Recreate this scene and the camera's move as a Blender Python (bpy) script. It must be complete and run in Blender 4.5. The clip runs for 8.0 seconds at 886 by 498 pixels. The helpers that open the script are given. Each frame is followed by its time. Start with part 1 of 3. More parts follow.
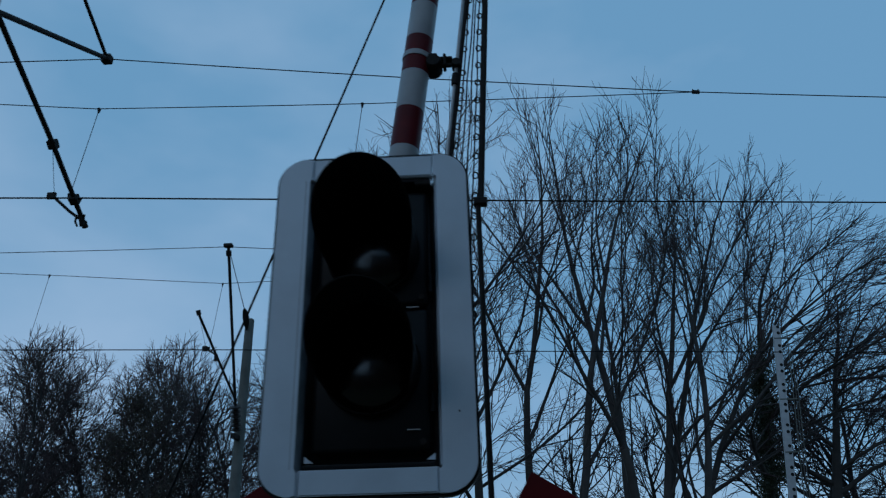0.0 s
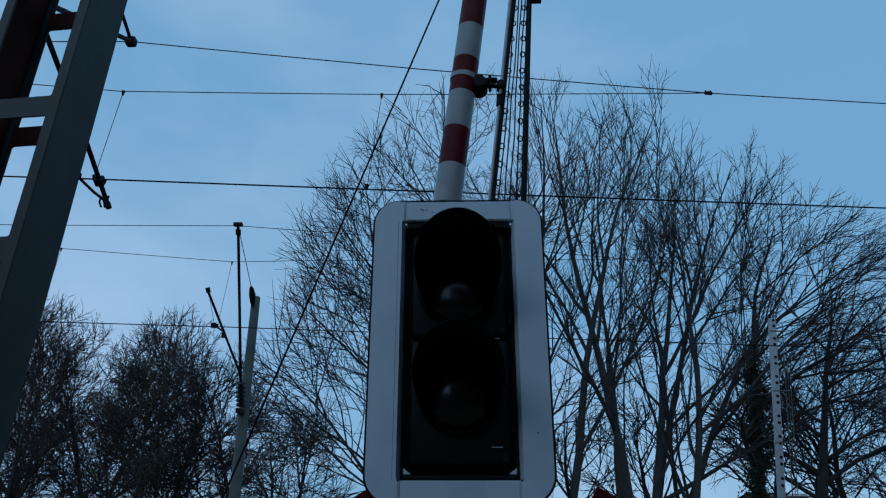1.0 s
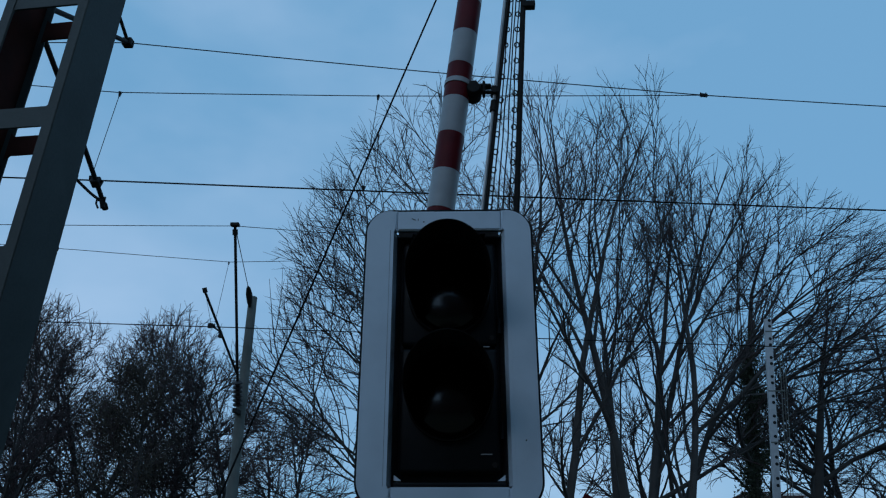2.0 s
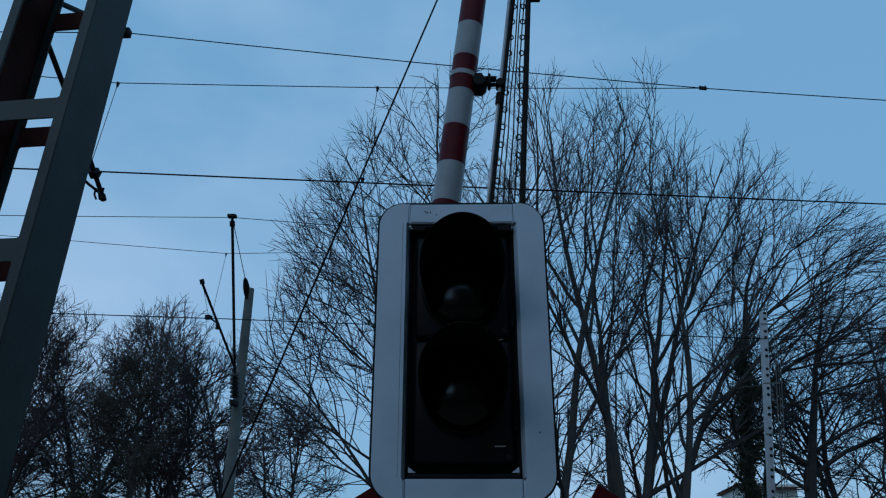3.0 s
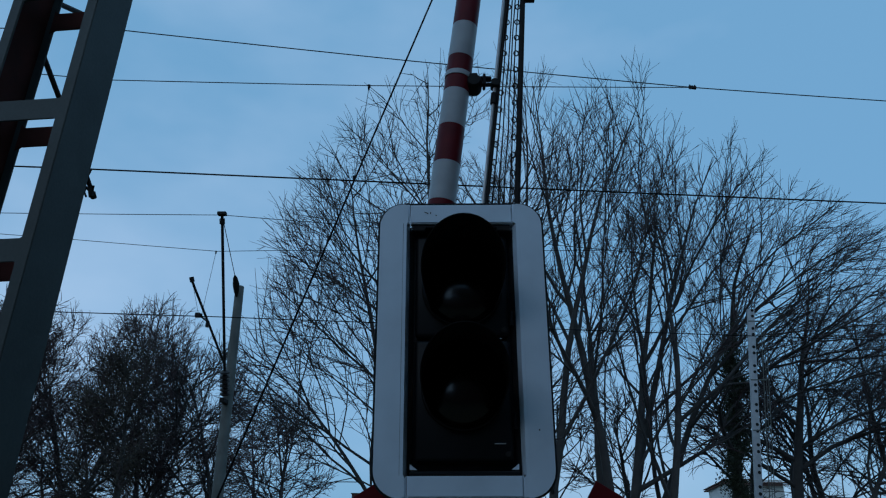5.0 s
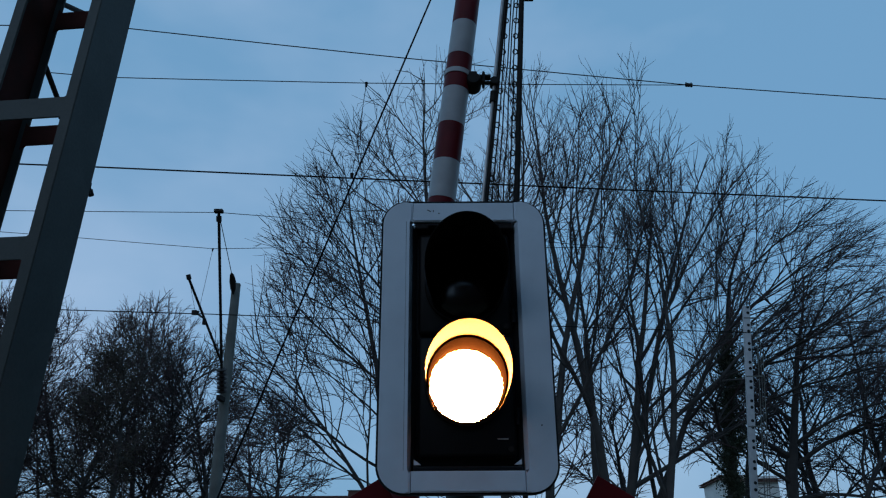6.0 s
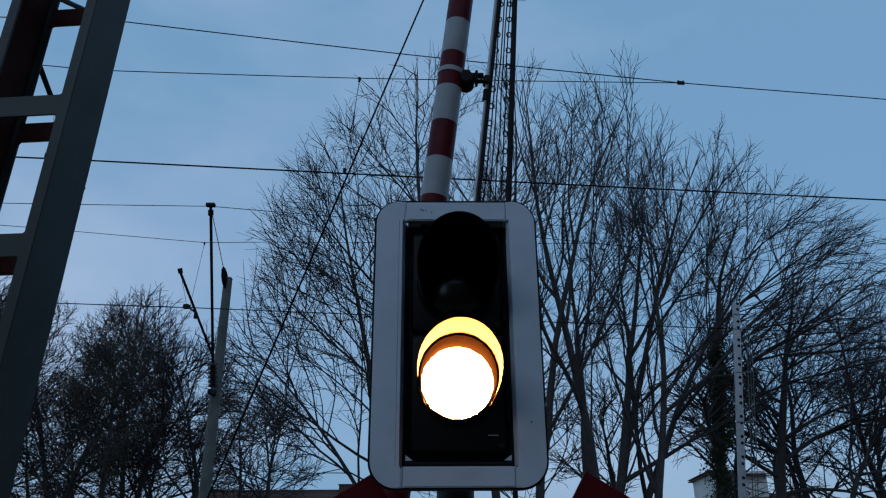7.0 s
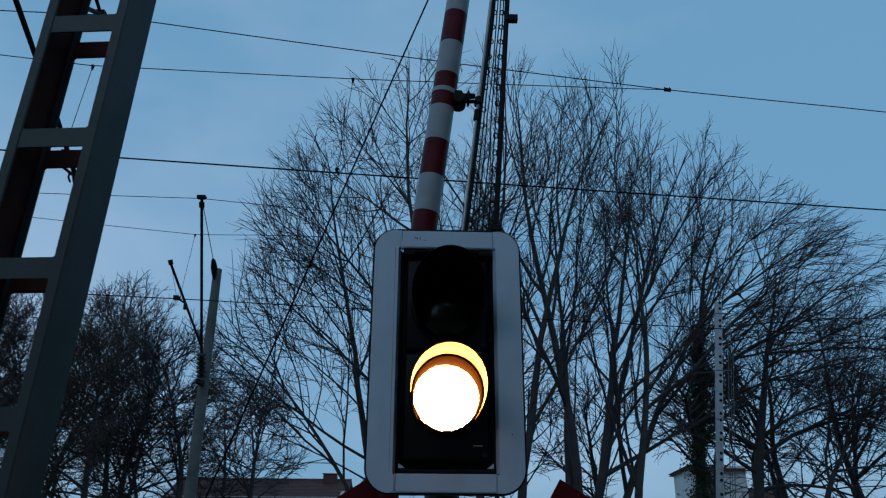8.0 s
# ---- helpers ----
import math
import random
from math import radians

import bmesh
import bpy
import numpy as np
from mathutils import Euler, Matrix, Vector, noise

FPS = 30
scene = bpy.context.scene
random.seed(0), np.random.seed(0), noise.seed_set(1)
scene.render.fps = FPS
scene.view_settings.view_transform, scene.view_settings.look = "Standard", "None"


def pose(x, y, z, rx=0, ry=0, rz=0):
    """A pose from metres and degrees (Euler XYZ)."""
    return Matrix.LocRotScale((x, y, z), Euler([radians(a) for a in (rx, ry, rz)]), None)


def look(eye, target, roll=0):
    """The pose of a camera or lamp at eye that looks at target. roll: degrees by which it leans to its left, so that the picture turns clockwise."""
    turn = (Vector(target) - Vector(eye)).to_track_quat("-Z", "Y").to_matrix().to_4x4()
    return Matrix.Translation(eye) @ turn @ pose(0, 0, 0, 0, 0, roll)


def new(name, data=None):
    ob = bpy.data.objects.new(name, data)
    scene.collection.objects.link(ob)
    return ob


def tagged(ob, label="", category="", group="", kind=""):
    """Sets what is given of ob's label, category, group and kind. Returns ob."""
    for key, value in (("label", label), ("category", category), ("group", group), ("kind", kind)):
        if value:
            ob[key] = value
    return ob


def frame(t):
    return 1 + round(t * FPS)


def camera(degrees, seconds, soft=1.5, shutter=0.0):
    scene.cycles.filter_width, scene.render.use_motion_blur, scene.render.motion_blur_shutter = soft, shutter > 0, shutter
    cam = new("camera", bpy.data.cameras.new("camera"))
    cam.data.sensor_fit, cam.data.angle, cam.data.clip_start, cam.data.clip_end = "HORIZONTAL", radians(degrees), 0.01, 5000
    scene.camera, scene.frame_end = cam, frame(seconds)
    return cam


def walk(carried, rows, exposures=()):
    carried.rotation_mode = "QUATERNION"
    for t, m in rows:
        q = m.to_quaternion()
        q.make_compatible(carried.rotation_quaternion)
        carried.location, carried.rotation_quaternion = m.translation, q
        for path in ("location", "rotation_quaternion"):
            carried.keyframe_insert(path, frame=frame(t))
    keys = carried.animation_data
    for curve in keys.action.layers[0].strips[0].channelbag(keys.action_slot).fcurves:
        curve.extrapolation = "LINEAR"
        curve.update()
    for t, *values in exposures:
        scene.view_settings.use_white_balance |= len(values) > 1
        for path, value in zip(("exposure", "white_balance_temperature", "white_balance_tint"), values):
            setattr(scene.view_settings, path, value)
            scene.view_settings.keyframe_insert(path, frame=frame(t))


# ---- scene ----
cam = camera(63.6, 8.0, soft=1.2, shutter=0.6)
PATH = [
    (0, (0.216, -1.511, 1.524), (0.154, 0.311, 2.348), -1.6),
    (0.5, (0.115, -1.686, 1.551), (0.043, 0.151, 2.339), -0.4),
    (1, (0.009, -1.786, 1.577), (-0.043, 0.06, 2.344), 0.1),
    (1.5, (0.042, -1.815, 1.59), (-0.007, 0.029, 2.362), 0.1),
    (3, (-0.02, -1.827, 1.593), (-0.052, 0.029, 2.337), 0.1),
    (3.5, (-0.023, -1.837, 1.594), (-0.046, 0.018, 2.342), -0.0),
    (4, (-0.03, -1.845, 1.593), (-0.039, 0.012, 2.336), -0.2),
    (4.5, (-0.039, -1.846, 1.593), (-0.043, 0.012, 2.333), -0.2),
    (6, (-0.069, -1.871, 1.585), (-0.059, -0.009, 2.315), -0.4),
    (6.5, (-0.072, -1.874, 1.585), (-0.05, -0.01, 2.31), -0.4),
    (7, (-0.07, -1.901, 1.586), (-0.038, -0.034, 2.302), -0.3),
    (7.5, (-0.053, -2.009, 1.592), (-0.011, -0.141, 2.303), 0.1),
    (8, (-0.088, -2.121, 1.617), (-0.022, -0.245, 2.31), 0.4),
]
EXPOSURES = [(0.0, 0.0, 6350, 10), (1.0, 0.24, 6350, 10), (4.7, 0.24, 6350, 10), (5.15, 0.24, 6350, 10), (5.35, 0.12, 6400, 11), (6.0, 0.12, 6500, 13), (6.3, 0.1, 6750, 18), (7.0, 0.1, 6750, 18), (7.5, 0.06, 6560, 11), (8.0, 0.06, 6480, 9)]
walk(cam, [(t, look(eye, target, roll)) for t, eye, target, roll in PATH], EXPOSURES)

# ---- world and sun: blue dusk under a thin veil of cloud ----
SUN_EL, SUN_ROT = radians(25.0), radians(210.0)
world = bpy.data.worlds.new("world")
scene.world = world
world.use_nodes = True
wt = world.node_tree
wt.nodes.clear()


def wnode(kind, **values):
    n = wt.nodes.new(kind)
    for k, v in values.items():
        n.inputs[k].default_value = v
    return n


sky = wt.nodes.new("ShaderNodeTexSky")
sky.sky_type, sky.sun_disc = "NISHITA", False
sky.sun_elevation, sky.sun_rotation = SUN_EL, SUN_ROT
sky.air_density, sky.dust_density, sky.ozone_density = 1.0, 0.6, 3.0
coords = wt.nodes.new("ShaderNodeTexCoord")
stretch = wt.nodes.new("ShaderNodeMapping")
stretch.inputs["Scale"].default_value = (1.1, 1.1, 2.2)
stretch.inputs["Location"].default_value = (0.35, 0.1, 0.2)
clouds = wnode("ShaderNodeTexNoise", Scale=1.6, Detail=5.0, Roughness=0.5)
cover = wt.nodes.new("ShaderNodeMapRange")
cover.inputs["From Min"].default_value, cover.inputs["From Max"].default_value = 0.42, 0.72
veil = wt.nodes.new("ShaderNodeMix")
veil.data_type = "RGBA"
veil.inputs["A"].default_value = (0.166, 0.372, 0.60, 1)
veil.inputs["B"].default_value = (0.34, 0.52, 0.74, 1)
sky_level = wt.nodes.new("ShaderNodeVectorMath")
sky_level.operation = "SCALE"
sky_level.inputs["Scale"].default_value = 0.045
both = wt.nodes.new("ShaderNodeMix")
both.data_type = "RGBA"
both.inputs["Factor"].default_value = 0.82
backdrop = wnode("ShaderNodeBackground", Strength=1.0)
out = wt.nodes.new("ShaderNodeOutputWorld")
for a, b in ((coords.outputs["Generated"], stretch.inputs["Vector"]), (stretch.outputs["Vector"], clouds.inputs["Vector"]),
             (clouds.outputs["Fac"], cover.inputs["Value"]), (cover.outputs["Result"], veil.inputs["Factor"]),
             (sky.outputs["Color"], sky_level.inputs[0]), (sky_level.outputs["Vector"], both.inputs["A"]),
             (veil.outputs["Result"], both.inputs["B"]), (both.outputs["Result"], backdrop.inputs["Color"]),
             (backdrop.outputs["Background"], out.inputs["Surface"])):
    wt.links.new(a, b)
sun = new("sun", bpy.data.lights.new("sun", "SUN"))
sun.data.energy, sun.data.angle, sun.data.color = 0.10, radians(25), (1.0, 0.95, 0.9)
sun.matrix_world = look((0, 0, 30), (10, 17.3, 20.7))


# ---- materials ----
def material(name, base, second=None, rough=0.6, metal=0.0, scale=12.0, fine=90.0, bump=0.15, spread=(0.35, 0.7), island=0.0, specular=0.5):
    """A surface with stains at one scale and grain at another."""
    m = bpy.data.materials.new(name)
    m.use_nodes = True
    t = m.node_tree
    bsdf = t.nodes["Principled BSDF"]
    bsdf.inputs["Metallic"].default_value = metal
    bsdf.inputs["Specular IOR Level"].default_value = specular
    second = second or tuple(c * 0.6 for c in base)
    pos = t.nodes.new("ShaderNodeTexCoord")
    big = t.nodes.new("ShaderNodeTexNoise")
    big.inputs["Scale"].default_value, big.inputs["Detail"].default_value = scale, 6.0
    small = t.nodes.new("ShaderNodeTexNoise")
    small.inputs["Scale"].default_value, small.inputs["Detail"].default_value = fine, 4.0
    ramp = t.nodes.new("ShaderNodeMapRange")
    ramp.inputs["From Min"].default_value, ramp.inputs["From Max"].default_value = spread
    mix = t.nodes.new("ShaderNodeMix")
    mix.data_type = "RGBA"
    mix.inputs["A"].default_value, mix.inputs["B"].default_value = (*base, 1), (*second, 1)
    rr = t.nodes.new("ShaderNodeMapRange")
    rr.inputs["To Min"].default_value, rr.inputs["To Max"].default_value = max(rough - 0.12, 0.03), min(rough + 0.12, 1)
    bp = t.nodes.new("ShaderNodeBump")
    bp.inputs["Strength"].default_value, bp.inputs["Distance"].default_value = bump, 0.002
    link = t.links.new
    for n in (big, small):
        link(pos.outputs["Object"], n.inputs["Vector"])
    link(big.outputs["Fac"], ramp.inputs["Value"])
    link(ramp.outputs["Result"], mix.inputs["Factor"])
    col = mix.outputs["Result"]
    if island:
        geo = t.nodes.new("ShaderNodeNewGeometry")
        ir = t.nodes.new("ShaderNodeMapRange")
        ir.inputs["To Min"].default_value, ir.inputs["To Max"].default_value = 1 - island, 1 + island
        hsv = t.nodes.new("ShaderNodeHueSaturation")
        link(geo.outputs["Random Per Island"], ir.inputs["Value"])
        link(ir.outputs["Result"], hsv.inputs["Value"])
        link(col, hsv.inputs["Color"])
        col = hsv.outputs["Color"]
    link(col, bsdf.inputs["Base Color"])
    link(small.outputs["Fac"], rr.inputs["Value"])
    link(rr.outputs["Result"], bsdf.inputs["Roughness"])
    link(small.outputs["Fac"], bp.inputs["Height"])
    link(bp.outputs["Normal"], bsdf.inputs["Normal"])
    return m


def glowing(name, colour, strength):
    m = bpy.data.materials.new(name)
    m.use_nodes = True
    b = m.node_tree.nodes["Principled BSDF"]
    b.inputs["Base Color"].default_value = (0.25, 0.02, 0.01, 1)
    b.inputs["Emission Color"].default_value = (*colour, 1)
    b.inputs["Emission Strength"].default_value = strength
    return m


M_WHITE = material("white_enamel", (0.60, 0.68, 0.77), (0.50, 0.57, 0.65), 0.38, scale=7, fine=140, bump=0.05, spread=(0.45, 0.8))
M_GRIMESHADE = material("grimy_shaded_white_enamel", (0.24, 0.27, 0.31), (0.46, 0.52, 0.59), 0.5, scale=16, fine=140, bump=0.1, spread=(0.4, 0.75))
M_RIM = material("dark_rubber_edge", (0.02, 0.022, 0.024), rough=0.6)
M_BLACK = material("black_plastic", (0.004, 0.005, 0.0065), (0.007, 0.008, 0.010), 0.45, scale=9, fine=160, bump=0.08, specular=0.18)
M_HOOD = material("black_matt_hood", (0.0055, 0.005, 0.005), (0.008, 0.007, 0.0065), 0.7, scale=14, fine=200, bump=0.1, specular=0.15)
M_HOODSHADE = material("hood_shade_black", (0.0028, 0.0022, 0.002), (0.0036, 0.003, 0.0026), 0.95, scale=14, fine=200, bump=0.1, specular=0.0)
M_LENS = material("dark_signal_glass", (0.006, 0.004, 0.003), (0.01, 0.005, 0.004), 0.17, scale=20, fine=60, bump=0.02, specular=0.65)
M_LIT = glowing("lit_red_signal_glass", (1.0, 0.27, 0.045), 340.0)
M_LITFRINGE = glowing("lit_fringe_glow", (1.0, 0.50, 0.22), 5.0)
M_MAST = material("green_grey_mast_paint", (0.036, 0.048, 0.046), (0.022, 0.029, 0.028), 0.6, scale=6, fine=120, bump=0.2)
M_MASTIN = material("red_brown_steel", (0.075, 0.024, 0.020), (0.045, 0.018, 0.016), 0.85, scale=10, specular=0.1)
M_TUBEW = material("white_reflective_film", (0.38, 0.385, 0.40), (0.31, 0.315, 0.33), 0.4, scale=9, fine=300, bump=0.05, specular=0.3)
M_TUBER = material("red_reflective_film", (0.125, 0.006, 0.010), (0.085, 0.005, 0.008), 0.45, scale=9, fine=300, bump=0.05, specular=0.15)
M_ALU = material("dull_aluminium", (0.42, 0.43, 0.44), (0.3, 0.31, 0.32), 0.42, 0.7, scale=15)
M_IRON = material("dark_weathered_iron", (0.009, 0.0088, 0.009), (0.018, 0.014, 0.013), 0.75, 0.0, scale=25, specular=0.25)
M_WIRE = material("dark_copper_wire", (0.010, 0.010, 0.011), (0.015, 0.014, 0.013), 0.75, 0.0, scale=8, specular=0.12)
M_INSUL = material("brown_glazed_insulator", (0.014, 0.009, 0.008), rough=0.45)
M_POST = material("grey_weathered_concrete", (0.13, 0.135, 0.125), (0.08, 0.085, 0.077), 0.85, scale=3, fine=50, bump=0.4)
M_BARK = material("grey_brown_bark", (0.050, 0.044, 0.041), (0.030, 0.027, 0.026), 0.9, scale=2.5, fine=18, bump=0.6, island=0.25)
M_TWIG = material("brown_winter_twigs", (0.068, 0.042, 0.043), (0.044, 0.029, 0.031), 0.9, scale=1.0, fine=12, bump=0.0, island=0.3)
M_IVY = material("dark_ivy_leaves", (0.022, 0.034, 0.014), (0.04, 0.042, 0.02), 0.55, scale=1.5, fine=20, island=0.4, bump=0.0)
M_FIR = material("brown_green_foliage", (0.038, 0.030, 0.018), (0.050, 0.035, 0.022), 0.8, scale=0.8, fine=20, island=0.3, bump=0.0)
M_ROOF = material("red_brown_clay_tiles", (0.15, 0.055, 0.04), (0.10, 0.045, 0.035), 0.8, scale=2.0, fine=25, island=0.2)
M_RENDER = material("pale_rendered_wall", (0.76, 0.75, 0.72), (0.66, 0.65, 0.62), 0.9, scale=1.5)
M_BRICK = material("dark_brick", (0.11, 0.06, 0.045), (0.075, 0.045, 0.035), 0.9, scale=1.2, fine=20, bump=0.3)
M_GLASS = material("dark_window_glass", (0.02, 0.025, 0.03), rough=0.12)
M_GROUND = material("winter_grass_and_soil", (0.06, 0.06, 0.03), (0.085, 0.065, 0.04), 0.95, scale=0.35, fine=6, bump=0.5)


# ---- mesh helpers ----
def thing(name, label, category, group="", at=(0, 0, 0)):
    ob = new(name)
    ob.location = at
    return tagged(ob, label, category, group)


def part(name, bm, mat, parent=None, label="", smooth=False):
    me = bpy.data.meshes.new(name)
    bmesh.ops.recalc_face_normals(bm, faces=bm.faces)
    bm.to_mesh(me)
    bm.free()
    me.materials.append(mat)
    if smooth:
        for p in me.polygons:
            p.use_smooth = True
        me.set_sharp_from_angle(angle=radians(38))
    ob = new(name, me)
    if parent:
        ob.parent = parent
    return tagged(ob, label) if label else ob


def box(x0, x1, y0, y1, z0, z1, bevel=0.0, seg=2):
    bm = bmesh.new()
    bmesh.ops.create_cube(bm, size=1.0)
    for v in bm.verts:
        v.co = ((x0 + x1) / 2 + v.co.x * (x1 - x0), (y0 + y1) / 2 + v.co.y * (y1 - y0), (z0 + z1) / 2 + v.co.z * (z1 - z0))
    if bevel:
        bmesh.ops.bevel(bm, geom=bm.edges[:], offset=bevel, segments=seg, affect="EDGES", profile=0.5)
    return bm


def tube(points, radii, sides=10, bm=None, caps=True):
    """A tube along points, its radius given once or point by point."""
    bm = bm or bmesh.new()
    pts = [Vector(p) for p in points]
    if not hasattr(radii, "__len__"):
        radii = [radii] * len(pts)
    rings = []
    ref = None
    for i, p in enumerate(pts):
        d = (pts[min(i + 1, len(pts) - 1)] - pts[max(i - 1, 0)]).normalized()
        if ref is None:
            ref = d.orthogonal().normalized()
        ref = (ref - d * ref.dot(d)).normalized()
        side = d.cross(ref)
        rings.append([bm.verts.new(p + (ref * math.cos(2 * math.pi * k / sides) + side * math.sin(2 * math.pi * k / sides)) * radii[i]) for k in range(sides)])
    for a, b in zip(rings, rings[1:]):
        for k in range(sides):
            bm.faces.new((a[k], a[(k + 1) % sides], b[(k + 1) % sides], b[k]))
    if caps:
        bm.faces.new(rings[0][::-1])
        bm.faces.new(rings[-1])
    return bm


def lathe(profile, steps=48, axis="y", bm=None):
    """Turn (along, radius) pairs round an axis through the origin."""
    bm = bm or bmesh.new()
    rings = []
    for a, r in profile:
        ring = []
        for k in range(steps):
            c, s = math.cos(2 * math.pi * k / steps) * r, math.sin(2 * math.pi * k / steps) * r
            ring.append(bm.verts.new((c, a, s) if axis == "y" else (c, s, a)))
        rings.append(ring)
    for a, b in zip(rings, rings[1:]):
        for k in range(steps):
            bm.faces.new((a[k], a[(k + 1) % steps], b[(k + 1) % steps], b[k]))
    return bm


def shifted(bm, m):
    bm.transform(m)
    return bm


def slab(outline, y0, y1, bevel=0.0):
    """A flat plate whose outline lies in the xz plane, from y0 to y1."""
    bm = bmesh.new()
    front = [bm.verts.new((x, y0, z)) for x, z in outline]
    back = [bm.verts.new((x, y1, z)) for x, z in outline]
    bm.faces.new(front)
    bm.faces.new(back[::-1])
    n = len(outline)
    for k in range(n):
        bm.faces.new((front[k], back[k], back[(k + 1) % n], front[(k + 1) % n]))
    if bevel:
        bmesh.ops.bevel(bm, geom=[e for e in bm.edges if abs(e.verts[0].co.y - y0) < 1e-6 and abs(e.verts[1].co.y - y0) < 1e-6], offset=bevel, segments=2, affect="EDGES")
    return bm


def arc(cx, cz, r, a0, a1, n=10):
    return [(cx + r * math.cos(radians(a0 + (a1 - a0) * k / n)), cz + r * math.sin(radians(a0 + (a1 - a0) * k / n))) for k in range(n + 1)]


# ---- ground ----
def ground():
    bm = bmesh.new()
    n, size = 60, 900.0
    def spread(u):
        return math.copysign(abs(u) ** 2.2, u) * size
    grid = [[bm.verts.new((spread(2 * i / n - 1), spread(2 * j / n - 1), 0.0)) for j in range(n + 1)] for i in range(n + 1)]
    for i in range(n):
        for j in range(n):
            bm.faces.new((grid[i][j], grid[i + 1][j], grid[i + 1][j + 1], grid[i][j + 1]))
    tagged(part("ground", bm, M_GROUND), "winter grass and bare soil beside the railway", "ground", kind="structure")


ground()


def sky_blockers():
    """Unseen plain walls added to close the street behind the viewer; the low stretch shapes the lens highlight."""
    for name, x0, x1, h in (("blocker_south", -45, -6.2, 8.0), ("blocker_south_low", -6.18, -2.8, 4.2), ("blocker_south_east", -2.78, 45, 7.8)):
        tagged(part(name, box(x0, x1, -16.5, -16.0, 0, h, 0.02), M_BRICK), "unseen dark brick wall added to shape the lens reflections", "wall", kind="structure")
    # unseen east wall, added to keep sky light off the mast's right face
    tagged(part("blocker_east", box(8.0, 8.5, -15.95, 2.5, 0, 12.0, 0.02), M_BRICK), "unseen dark brick wall added to shade the mast side", "wall", kind="structure")


sky_blockers()


# ---- the signal beside the crossing ----
LAMP_Z = (1.937, 2.21)


def signal():
    s = thing("crossing_signal", "level crossing signal with white border and two hooded lamps", "traffic signal")
    x0, x1, z0, z1, xi, b, t, r = -0.227, 0.225, 1.668, 2.458, 0.145, 1.72, 2.40, 0.067
    # white border plates with rounded corners
    left = arc(x0 + r, z1 - r, r, 90, 180) + arc(x0 + r, z0 + r, r, 180, 270) + [(-xi, z0), (-xi, z1)]
    right = [(xi, z1), (xi, z0)] + arc(x1 - r, z0 + r, r, 270, 360) + arc(x1 - r, z1 - r, r, 0, 90)
    lip = 0.012
    edge = xi - 0.0005
    left[-2:] = [(-edge, z0), (-edge, b), (-xi - lip, b), (-xi - lip, t), (-edge, t), (-edge, z1)]
    right[:2] = [(edge, z1), (edge, t), (xi + lip, t), (xi + lip, b), (edge, b), (edge, z0)]
    for sx in (-1, 1):
        bm = bmesh.new()
        prof = [(xi + lip + 0.006, -0.0123), (xi + 0.009, -0.0108), (xi + 0.003, 0.0), (xi, 0.028), (xi + 0.004, 0.030), (xi + lip + 0.004, 0.0108)]
        ends = [[bm.verts.new((sx * x, y, z)) for x, y in prof] for z in (b + 0.0015, t - 0.0015)]
        for k in range(6):
            bm.faces.new((ends[0][k], ends[0][(k + 1) % 6], ends[1][(k + 1) % 6], ends[1][k]))
        bm.faces.new(ends[0])
        bm.faces.new(ends[1][::-1])
        # the left lip's shade is painted in, together with grime, as darker enamel
        part("border_lip", bm, M_GRIMESHADE if sx < 0 else M_WHITE, s, "white inner lip of the border, grime and shade painted dark" if sx < 0 else "white inner lip of the border", True)
    for outline in (left, right):
        part("border_plate", slab(outline, -0.012, 0.012, 0.004), M_WHITE, s, "white enamelled border plate", True)
    part("border_plate", slab([(-xi + 0.002, t), (xi - 0.002, t), (xi - 0.002, z1 - 0.001), (-xi + 0.002, z1 - 0.001)], -0.010, 0.012, 0.003), M_WHITE, s, "white enamelled border plate", True)
    part("border_plate", slab([(-xi + 0.002, z0 + 0.001), (xi - 0.002, z0 + 0.001), (xi - 0.002, b), (-xi + 0.002, b)], -0.010, 0.012, 0.003), M_WHITE, s, "white enamelled border plate", True)
    # dark edge strip all round
    g = 0.006
    ring_o = arc(x0 + r, z1 - r, r + g, 90, 180) + arc(x0 + r, z0 + r, r + g, 180, 270) + arc(x1 - r, z0 + r, r + g, 270, 360) + arc(x1 - r, z1 - r, r + g, 0, 90)
    ring_i = arc(x0 + r, z1 - r, r - 0.012, 90, 180) + arc(x0 + r, z0 + r, r - 0.012, 180, 270) + arc(x1 - r, z0 + r, r - 0.012, 270, 360) + arc(x1 - r, z1 - r, r - 0.012, 0, 90)
    bm = bmesh.new()
    layers = [[bm.verts.new((x, y, z)) for x, z in ring] for ring, y in ((ring_o, -0.004), (ring_o, 0.03), (ring_i, 0.03), (ring_i, 0.0135))]
    n = len(ring_o)
    for a, c in zip(layers, layers[1:]):
        for k in range(n):
            bm.faces.new((a[k], a[(k + 1) % n], c[(k + 1) % n], c[k]))
    for k in range(n):
        bm.faces.new((layers[0][k], layers[0][(k + 1) % n], layers[3][(k + 1) % n], layers[3][k]))
    part("edge_strip", bm, M_RIM, s, "black edge strip", True)
    # sloping white reveal at both sides of the opening
    for sx in (-1, 1):
        bm = bmesh.new()
        q = [(sx * (xi - 0.001), 0.022, b), (sx * (xi - 0.001), 0.022, t), (sx * (xi - 0.012), 0.05, t), (sx * (xi - 0.012), 0.05, b)]
        q2 = [(x + sx * 0.003, y + 0.002, z) for x, y, z in q]
        va, vb = [bm.verts.new(p) for p in q], [bm.verts.new(p) for p in q2]
        bm.faces.new(va)
        bm.faces.new(vb[::-1])
        for k in range(4):
            bm.faces.new((va[k], vb[k], vb[(k + 1) % 4], va[(k + 1) % 4]))
